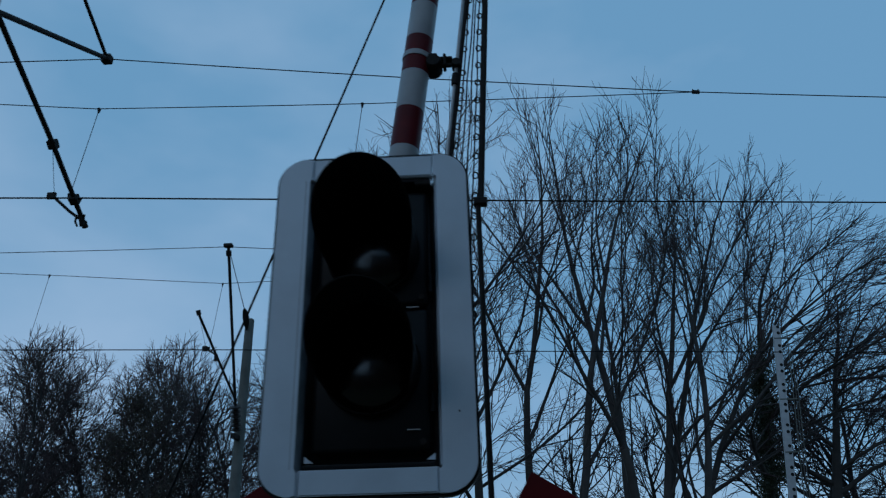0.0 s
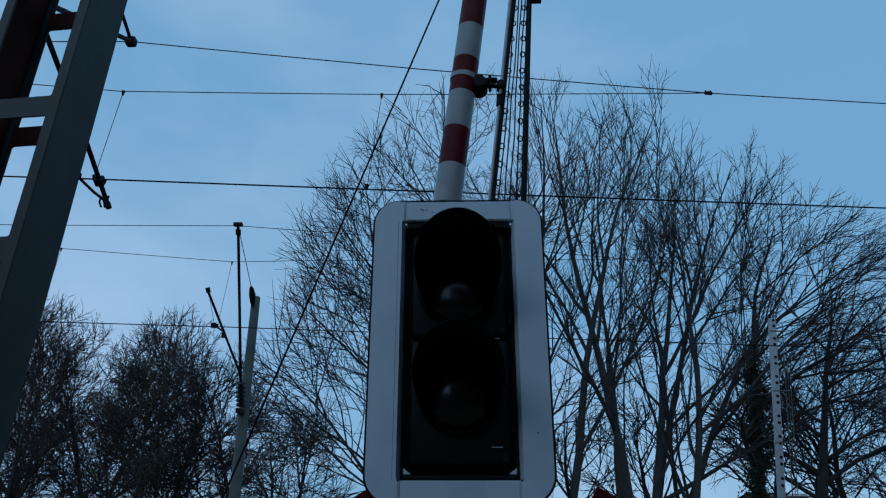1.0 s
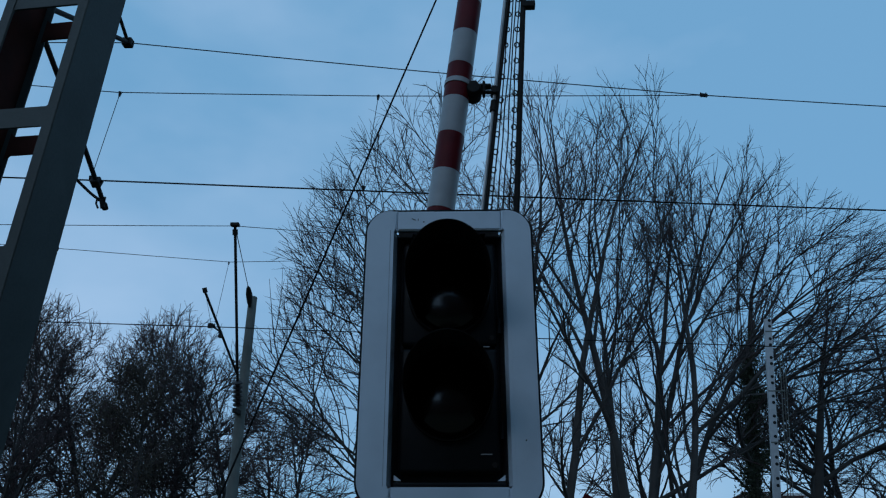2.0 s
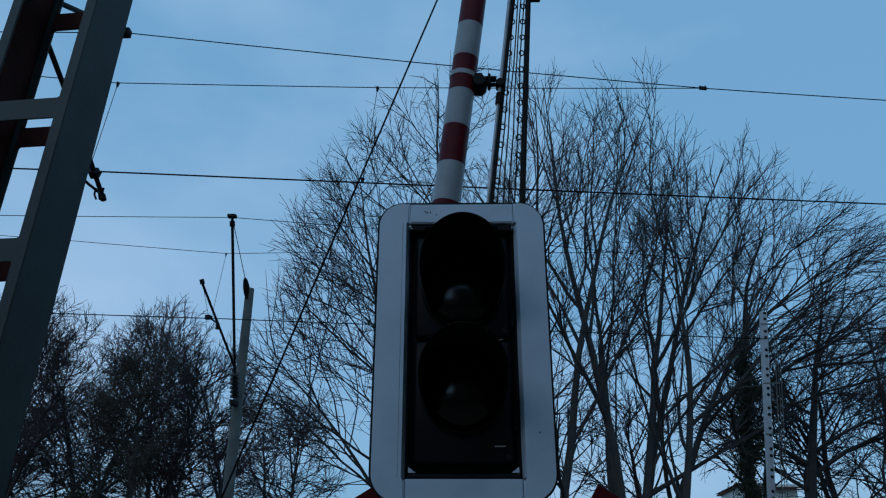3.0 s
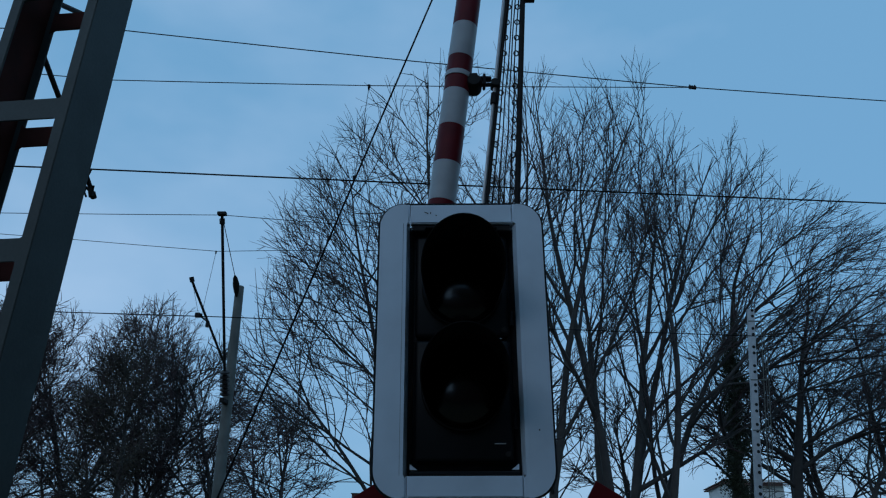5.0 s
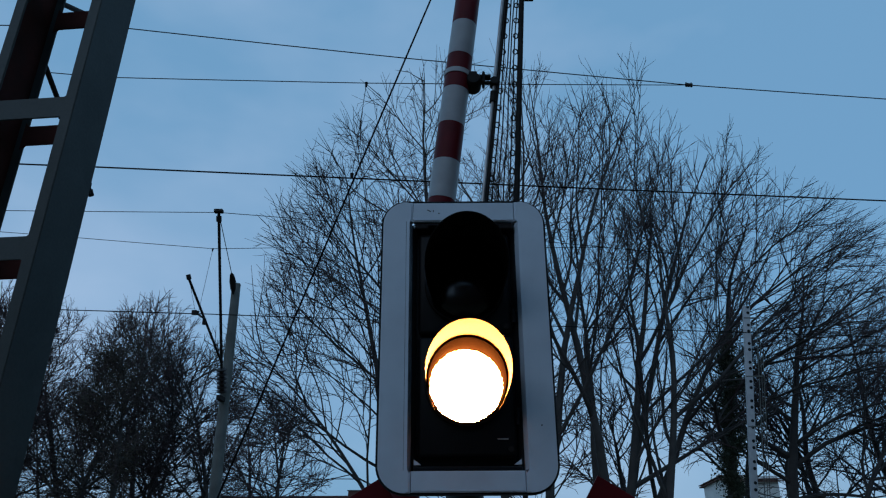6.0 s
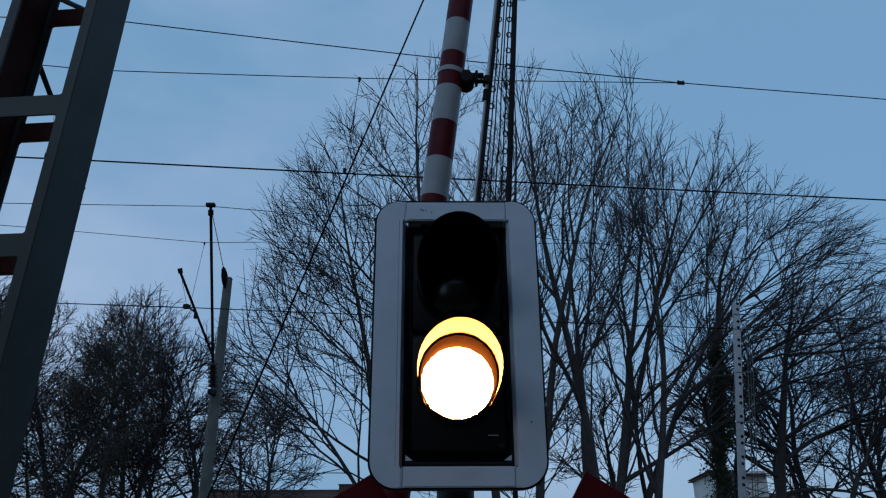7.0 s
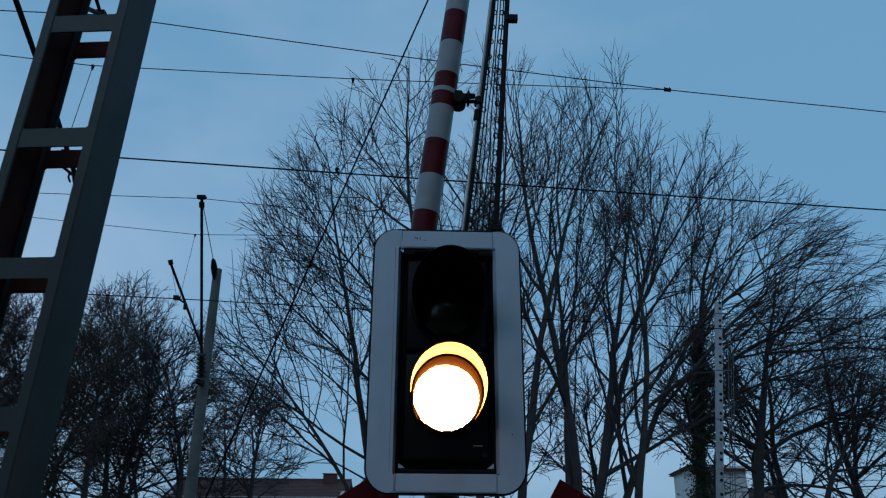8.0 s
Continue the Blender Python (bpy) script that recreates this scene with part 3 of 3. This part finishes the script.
# ---- houses beyond the trees ----
def house(name, label, x0, x1, y0, y1, eaves, ridge, wall_mat, chimney=None):
    h = thing(name, label, "house")
    ym = (y0 + y1) / 2
    bm = slab([(x0, 0), (x1, 0), (x1, eaves), (x0, eaves)], y0, y1)
    part("wall", bm, wall_mat, h)
    for gx in (x0, x1 - 0.25):
        bm = bmesh.new()
        tri = [(y0, eaves), (y1, eaves), (ym, ridge - 0.1)]
        a, c = [bm.verts.new((gx, y, z)) for y, z in tri], [bm.verts.new((gx + 0.25, y, z)) for y, z in tri]
        bm.faces.new(a)
        bm.faces.new(c[::-1])
        for k in range(3):
            bm.faces.new((a[k], c[k], c[(k + 1) % 3], a[(k + 1) % 3]))
        part("gable", bm, wall_mat, h)
    for s in (-1, 1):
        ye = ym + s * ((y1 - y0) / 2 + 0.4)
        ze = eaves - 0.25
        rows = 14
        bm = bmesh.new()
        q = [bm.verts.new(p) for p in ((x0 - 0.25, ye, ze - 0.08), (x1 + 0.25, ye, ze - 0.08), (x1 + 0.25, ym, ridge - 0.1), (x0 - 0.25, ym, ridge - 0.1))]
        lo = [bm.verts.new(v.co - Vector((0, 0, 0.08))) for v in q]
        bm.faces.new(q)
        bm.faces.new(lo[::-1])
        for j in range(4):
            bm.faces.new((q[j], lo[j], lo[(j + 1) % 4], q[(j + 1) % 4]))
        slope = part("roof", bm, M_ROOF, h, "red-brown tiled roof slope")
        for k in range(rows):
            u0, u1 = k / rows, (k + 1) / rows
            pa = (ye + (ym - ye) * u0, ze + (ridge - ze) * u0 + 0.05)
            pb = (ye + (ym - ye) * u1, ze + (ridge - ze) * u1 + 0.02)
            bm = bmesh.new()
            q = [bm.verts.new((x, y, z)) for x, (y, z) in ((x0 - 0.3, pa), (x1 + 0.3, pa), (x1 + 0.3, pb), (x0 - 0.3, pb))]
            lo = [bm.verts.new((v.co.x, v.co.y, v.co.z - 0.06)) for v in q]
            bm.faces.new(q)
            bm.faces.new(lo[::-1])
            for j in range(4):
                bm.faces.new((q[j], lo[j], lo[(j + 1) % 4], q[(j + 1) % 4]))
            part("tile_course", bm, M_ROOF, slope)
    part("ridge_cap", tube([(x0 - 0.3, ym, ridge + 0.02), (x1 + 0.3, ym, ridge + 0.02)], 0.12, 8), M_ROOF, h)
    if chimney:
        st = part("chimney", box(chimney - 0.55, chimney + 0.55, ym - 0.9, ym - 0.2, ridge - 1.0, ridge + 0.45, 0.03), M_ROOF, h, "brick chimney")
        part("chimney_cap", box(chimney - 0.62, chimney + 0.62, ym - 0.97, ym - 0.13, ridge + 0.45, ridge + 0.53, 0.02), M_POST, st)
    for k in range(3):
        wx = x0 + (x1 - x0) * (0.2 + 0.3 * k)
        w = part("window", box(wx - 0.55, wx + 0.55, y0 - 0.03, y0 + 0.02, 0.95, 2.1, 0.01), M_GLASS, h)
        part("frame", box(wx - 0.04, wx + 0.04, y0 - 0.05, y0 - 0.02, 0.95, 2.1), M_WHITE, w)


house("house", "low house with a red-brown tiled roof behind the trees", -19.0, -5.6, 56.0, 64.0, 2.7, 4.05, M_RENDER, -7.0)
house("house", "pale rendered house with tiled roof behind the trees", 21.6, 24.2, 52.0, 60.0, 5.0, 5.2, M_RENDER)
house("shed", "small shed with a red-brown roof behind the trees", 23.6, 27.0, 52.0, 56.0, 2.6, 3.4, M_RENDER)


# ---- trees ----
def outside(hull, x, y, z):
    """Over 1 outside a crown's round outline: hull is cx, cz, rx, rz, cy, ry."""
    return ((x - hull[0]) / hull[2]) ** 2 + (max(z - hull[1], 0) / hull[3]) ** 2 + ((y - hull[4]) / hull[5]) ** 2


def grow(rng, out, p, d, length, r, level, top, spec):
    """One limb as a wandering tapered line, then its side limbs; its length is held by the crown's round outline."""
    n = (14, 10, 7, 5, 3)[level]
    wob = (0.06, 0.075, 0.09, 0.11, 0.12)[level]
    pull, hull, bend = spec["pull"], spec["hull"], (0.25, 1.0, 0.9, 0.7, 0.5)[level]
    fx, fy, fz = spec["focus"]
    fan = spec["fan"] * bend
    x, y, z = p
    dx, dy, dz = d
    if hull:
        edge = min(rng.gauss(0.98, 0.07), 1.06)
        if outside(hull, x, y, z) > edge and level:
            return
    pts, rad = [p], [r]
    step = length / (n - 1)
    r1 = max(r * (0.08, 0.22, 0.3, 0.4, 0.5)[level], spec["fine"] * 0.5)
    for k in range(1, n):
        ox, oy, oz = x - fx, y - fy, z - fz
        q = fan / (math.sqrt(ox * ox + oy * oy + oz * oz) + 0.5)
        dx += rng.gauss(0, wob) + pull[0] * bend + ox * q
        dy += rng.gauss(0, wob) + pull[1] * bend + oy * q
        dz += rng.gauss(0, wob * 0.8) + pull[2] * bend + oz * q
        q = 1 / math.sqrt(dx * dx + dy * dy + dz * dz)
        dx, dy, dz = dx * q, dy * q, dz * q
        x, y, z = x + dx * step, y + dy * step, z + dz * step
        pts.append((x, y, z))
        rad.append(r + (r1 - r) * k / (n - 1))
        if hull and outside(hull, x, y, z) > edge:
            break
    n = len(pts)
    if n < 3:
        if level:
            return
    else:
        length = step * (n - 1)
        rad = [r + (r1 - r) * k / (n - 1) for k in range(n)]
    out[level].append((pts, rad))
    if level == top:
        return
    first = spec["first"][level]
    count = spec["count"][level]
    if level:
        count = max(2, round(count * min(1.3, length / spec["usual"][level])))
    for c in range(count):
        f = first + (0.99 - first) * (c + rng.random()) / count
        i = min(int(f * (n - 1)), n - 2)
        u = f * (n - 1) - i
        a, b = pts[i], pts[i + 1]
        s = tuple(a[j] + (b[j] - a[j]) * u for j in range(3))
        t = [b[j] - a[j] for j in range(3)]
        q = 1 / (math.sqrt(sum(v * v for v in t)) + 1e-9)
        t = [v * q for v in t]
        ang = radians(rng.uniform(*spec["angle"][level])) * (1.15 - 0.4 * f)
        # a random direction square to the limb
        o = [rng.gauss(0, 1) for _ in range(3)]
        k = sum(o[j] * t[j] for j in range(3))
        o = [o[j] - k * t[j] for j in range(3)]
        q = 1 / (math.sqrt(sum(v * v for v in o)) + 1e-9)
        nd = [t[j] * math.cos(ang) + o[j] * q * math.sin(ang) for j in range(3)]
        nl = spec["usual"][level + 1] * rng.uniform(0.6, 1.25) * (1.15 - 0.5 * f)
        rr = (r + (r1 - r) * f) * rng.uniform(*(spec["limb"] if level == 0 else (0.45, 0.8)))
        grow(rng, out, s, tuple(nd), nl, max(rr, spec["fine"] * (1, 3.2, 2.2, 1.6, 1.15)[level + 1]), level + 1, top, spec)


def tubes_mesh(name, lines, sides):
    """Many tapered lines as one mesh."""
    groups = {}
    for pts, rad in lines:
        groups.setdefault(len(pts), []).append((pts, rad))
    verts, faces, base = [], [], 0
    for n, rows in groups.items():
        P = np.array([p for p, _ in rows])
        R = np.array([r for _, r in rows])
        D = P[:, -1] - P[:, 0]
        D /= np.linalg.norm(D, axis=1, keepdims=True) + 1e-9
        ref = np.where(np.abs(D[:, 2:3]) < 0.8, np.array([[0, 0, 1.0]]), np.array([[1.0, 0, 0]]))
        A = np.cross(D, ref)
        A /= np.linalg.norm(A, axis=1, keepdims=True)
        B = np.cross(D, A)
        ang = 2 * np.pi * np.arange(sides) / sides
        off = A[:, None, None, :] * np.cos(ang)[None, None, :, None] + B[:, None, None, :] * np.sin(ang)[None, None, :, None]
        V = P[:, :, None, :] + off * R[:, :, None, None]
        verts.append(V.reshape(-1, 3))
        i, j, k = np.meshgrid(np.arange(len(rows)), np.arange(n - 1), np.arange(sides), indexing="ij")
        a = base + (i * n + j) * sides
        k2 = (k + 1) % sides
        faces.append(np.stack((a + k, a + k2, a + sides + k2, a + sides + k), -1).reshape(-1, 4))
        base += len(rows) * n * sides
    V, F = np.concatenate(verts), np.concatenate(faces)
    me = bpy.data.meshes.new(name)
    me.vertices.add(len(V))
    me.vertices.foreach_set("co", V.astype(np.float32).ravel())
    me.loops.add(F.size)
    me.loops.foreach_set("vertex_index", F.astype(np.int32).ravel())
    me.polygons.add(len(F))
    me.polygons.foreach_set("loop_start", np.arange(0, F.size, 4, dtype=np.int32))
    me.update(calc_edges=True)
    me.validate()
    me.polygons.foreach_set("use_smooth", np.ones(len(F), dtype=bool))
    return me


UPRIGHT = dict(fine=0.0088, count=(12, 9, 7, 4), first=(0.14, 0.24, 0.20, 0.15), angle=((20, 48), (18, 38), (20, 40), (20, 44)), usual=(17.0, 9.5, 3.8, 1.5, 0.7), pull=(0.0, 0.0, 0.010), hull=None, focus=(0.0, 0.0, 0.0), fan=0.05, limb=(0.22, 0.72))


def tree(label, x, y, height, radius, lean=(0.0, 0.0), seed=1, spec=None, top=4, category="tree", group="bare trees beyond the tracks"):
    rng = random.Random(seed)
    spec = {**UPRIGHT, **(spec or {})}
    if spec["hull"]:
        cx, cz, rx, rz, cy, ry = spec["hull"]
        spec["hull"] = (cx - x, cz, rx, rz, cy - y, ry)
    t = thing("tree", label, category, group, (x, y, 0))
    out = [[] for _ in range(5)]
    q = 1 / math.sqrt(1 + lean[0] ** 2 + lean[1] ** 2)
    grow(rng, out, (0, 0, -0.1), (lean[0] * q, lean[1] * q, q), height * 0.86, radius, 0, top, spec)
    for nm, lines, sides, mat in (("trunk", out[0] + out[1] + out[2], 6, M_BARK), ("crown", out[3] + out[4], 3, M_TWIG)):
        if lines:
            me = tubes_mesh(nm, lines, sides)
            me.materials.append(mat)
            ob = new(nm, me)
            ob.parent = t
    return t, out


def leaf_mass(name, parent, mat, points, size, count, seed):
    """Many small folded leaves scattered about the points."""
    rng = np.random.default_rng(seed)
    pts = np.array(points)
    pick = pts[rng.integers(0, len(pts), count)]
    c = pick[:, :3] + rng.normal(0, 1, (count, 3)) * pick[:, 3:4]
    a = rng.normal(0, 1, (count, 3))
    a /= np.linalg.norm(a, axis=1, keepdims=True)
    b = np.cross(a, rng.normal(0, 1, (count, 3)))
    b /= np.linalg.norm(b, axis=1, keepdims=True)
    s = size * rng.uniform(0.6, 1.4, (count, 1))
    V = np.stack((c - a * s, c + b * s * 0.55 , c + a * s, c - b * s * 0.55), 1).reshape(-1, 3)
    me = bpy.data.meshes.new(name)
    me.from_pydata(V.tolist(), [], np.arange(count * 4).reshape(-1, 4).tolist())
    me.materials.append(mat)
    ob = new(name, me)
    ob.parent = parent
    return ob


def woods():
    bare = "tall bare winter tree with upright grey-brown limbs"
    for k, (x, y, h, r, lx, hull) in enumerate((
            (2.3, 24.4, 23.0, 0.19, -0.03, (2.0, 10.0, 6.5, 10.4, 24, 4.5)), (3.45, 23.4, 23.5, 0.19, 0.01, (4.0, 10.0, 5.5, 10.6, 24, 4.5)),
            (6.8, 25.6, 23.0, 0.17, 0.27, (8.2, 10.5, 6.2, 9.8, 25, 4.5)), (5.5, 23.8, 23.0, 0.20, -0.05, (4.6, 10.0, 6.5, 10.4, 24, 4.5)),
            (5.9, 24.6, 24.0, 0.20, 0.24, (7.4, 10.5, 7.2, 10.0, 24, 5)), (7.4, 24.2, 20.0, 0.17, 0.14, (8.4, 8.0, 5.8, 9.2, 24, 4.5)))):
        tree(bare, x, y, h, r, (lx, 0), 11 + k, dict(hull=hull, focus=(0.0, 0.0, 4.0)))
    for k, (x, y, h, r, lx, hull) in enumerate(((6.2, 26.2, 24.5, 0.18, 0.19, (8.6, 11.0, 5.6, 9.6, 26, 4.5)), (5.0, 23.2, 23.0, 0.16, 0.10, (6.6, 10.5, 5.6, 9.4, 23.5, 4.0)))):
        tree("tall bare winter tree with a high dense crown of fine twigs", x, y, h, r, (lx, 0), 21 + k, dict(hull=hull, focus=(0.0, 0.0, 6.0), first=(0.42, 0.25, 0.18, 0.15), count=(13, 11, 8, 4), usual=(17.0, 7.5, 3.6, 1.4, 0.7)))
    arching = dict(angle=((28, 66), (22, 44), (26, 48), (26, 54)), count=(18, 13, 9, 4), first=(0.14, 0.18, 0.18, 0.15), usual=(17.0, 10.5, 4.2, 1.5, 0.7), pull=(-0.016, 0.0, 0.006), focus=(1.5, 0.0, 4.0), fan=0.07)
    for k, (x, y, h, r, lx, hull) in enumerate(((0.6, 23.6, 22.0, 0.20, -0.09, (0.6, 8.5, 7.6, 11.6, 24, 5)), (-0.9, 25.0, 19.0, 0.18, -0.22, (-0.5, 7.0, 7.3, 11.4, 24, 5)), (-1.6, 24.0, 14.0, 0.10, -0.20, (-1.5, 4.0, 6.6, 10.4, 24, 5)))):
        tree("bare winter tree with low arching limbs", x, y, h, r, (lx, 0), 31 + k, {**arching, "hull": hull})
    swept = dict(pull=(0.055, 0.0, -0.012), angle=((30, 66), (18, 40), (20, 42), (20, 46)), count=(20, 10, 9, 5), usual=(14.0, 8.5, 3.9, 1.5, 0.7), first=(0.26, 0.18, 0.18, 0.15), hull=(13.6, 6.5, 6.6, 10.2, 27, 5), focus=(-1.0, 0.0, 5.0), fan=0.05)
    t, out = tree("bare winter tree swept to one side, trunk wrapped in dark ivy", 10.9, 27.0, 17.5, 0.25, (0.10, 0), 41, swept)
    pts = []
    for p, r in zip(*out[0][0]):
        if 0.5 < p[2] < 8.6:
            pts += [(p[0] + 0.14 * math.sin(3 * p[2] + j), p[1] - 0.1, p[2] + 0.4 * j, 0.17 + 0.08 * (j % 2)) for j in range(4)]
    leaf_mass("ivy", t, M_IVY, pts, 0.045, 20000, 5)
    tree("bare winter tree with long arching limbs", 14.0, 29.0, 14.5, 0.27, (0.08, 0), 42, {**swept, "pull": (0.07, 0.0, -0.03), "fan": 0.03, "limb": (0.4, 0.75), "angle": ((40, 75), (18, 42), (20, 42), (20, 46)), "first": (0.16, 0.2, 0.18, 0.15), "count": (18, 10, 9, 5), "hull": (17.5, 5.0, 8.0, 10.6, 29, 5)})
    tree("bare winter tree with long arching limbs", 20.0, 31.0, 13.0, 0.2, (-0.04, 0), 43, {**swept, "pull": (-0.03, 0.0, 0.0), "count": (16, 9, 8, 5), "hull": (21.0, 4.0, 7.0, 8.5, 31, 5)})
    tree("bare winter tree with long arching limbs", 16.8, 32.0, 12.5, 0.2, (0.05, 0), 46, {**swept, "pull": (0.02, 0.0, -0.01), "fan": 0.06, "hull": (19.0, 4.0, 8.0, 8.2, 32, 5)})
    tree("bare winter tree with low arching limbs", 16.0, 27.6, 8.5, 0.16, (0.05, 0), 45, {**swept, "hull": (17.0, 2.0, 6.0, 6.6, 28, 4)})
    wide = dict(fine=0.0145, angle=((28, 68), (24, 50), (26, 52), (26, 56)), count=(21, 11, 9, 6), usual=(14.0, 7.4, 3.2, 1.3, 0.65), first=(0.13, 0.18, 0.18, 0.15), pull=(0, 0, -0.004), focus=(0.0, 0.0, 4.0), fan=0.07)
    for k, (x, y, h) in enumerate(((-31.0, 41.0, 14.8), (-25.6, 40.0, 15.3), (-21.6, 42.0, 16.0), (-17.6, 43.0, 15.2), (-13.7, 42.0, 12.2), (-36.0, 44.0, 15.0), (-10.2, 44.0, 9.6), (-28.5, 46.0, 16.0), (-24.0, 46.0, 17.0), (-19.8, 47.0, 16.6))):
        tree("broad bare winter tree beyond the railway", x, y, h, 0.22, (0.0, 0), 61 + k, {**wide, "hull": (x, h * 0.38, h * 0.40, h * 0.66, y, h * 0.3)})
    # a thin wood further off
    far = thing("far_wood", "thin bare winter wood far behind the railway", "wood")
    tagged(far, kind="stuff")
    thick, thin = [], []
    rng = random.Random(90)
    for k in range(16):
        x = -52 + 3.6 * k + rng.uniform(-1.2, 1.2)
        if k >= 11:
            x = 5.5 + (k - 11) * 4.3 + rng.uniform(-1, 1)
        y, h = rng.uniform(52, 58) if k < 11 else rng.uniform(33, 37), rng.uniform(11, 14)
        if k >= 11:
            h = rng.uniform(8.5, 10.5)
        out = [[] for _ in range(5)]
        grow(rng, out, (x, y, 0), (0, 0, 1), h * 0.86, 0.2, 0, 4, {**UPRIGHT, **wide, "count": (15, 9, 6, 4), "hull": (x, h * 0.4, h * 0.45, h * 0.58, y, h * 0.4), "focus": (x, y, 2.0)})
        thick += out[0] + out[1] + out[2]
        thin += out[3] + out[4]
    for nm, lines, sides, mat in (("trunk", thick, 5, M_BARK), ("crown", thin, 3, M_TWIG)):
        me = tubes_mesh(nm, lines, sides)
        me.materials.append(mat)
        new(nm, me).parent = far
    t, out = tree("dense brown-green tree among the bare trees", -17.2, 38.0, 14.4, 0.2, (-0.02, 0), 81, {**wide, "hull": (-17.2, 4.0, 3.4, 7.6, 38, 3.0), "count": (19, 8, 6, 4), "usual": (12.0, 4.0, 1.9, 0.9, 0.5)})
    tips = [(*p, 0.36) for line in out[1] + out[2] for p in line[0][2:]]
    leaf_mass("foliage", t, M_FIR, tips, 0.05, 19000, 9)


woods()


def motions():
    """The lower lamp comes on once: its always lit face slides out through the dark glass."""
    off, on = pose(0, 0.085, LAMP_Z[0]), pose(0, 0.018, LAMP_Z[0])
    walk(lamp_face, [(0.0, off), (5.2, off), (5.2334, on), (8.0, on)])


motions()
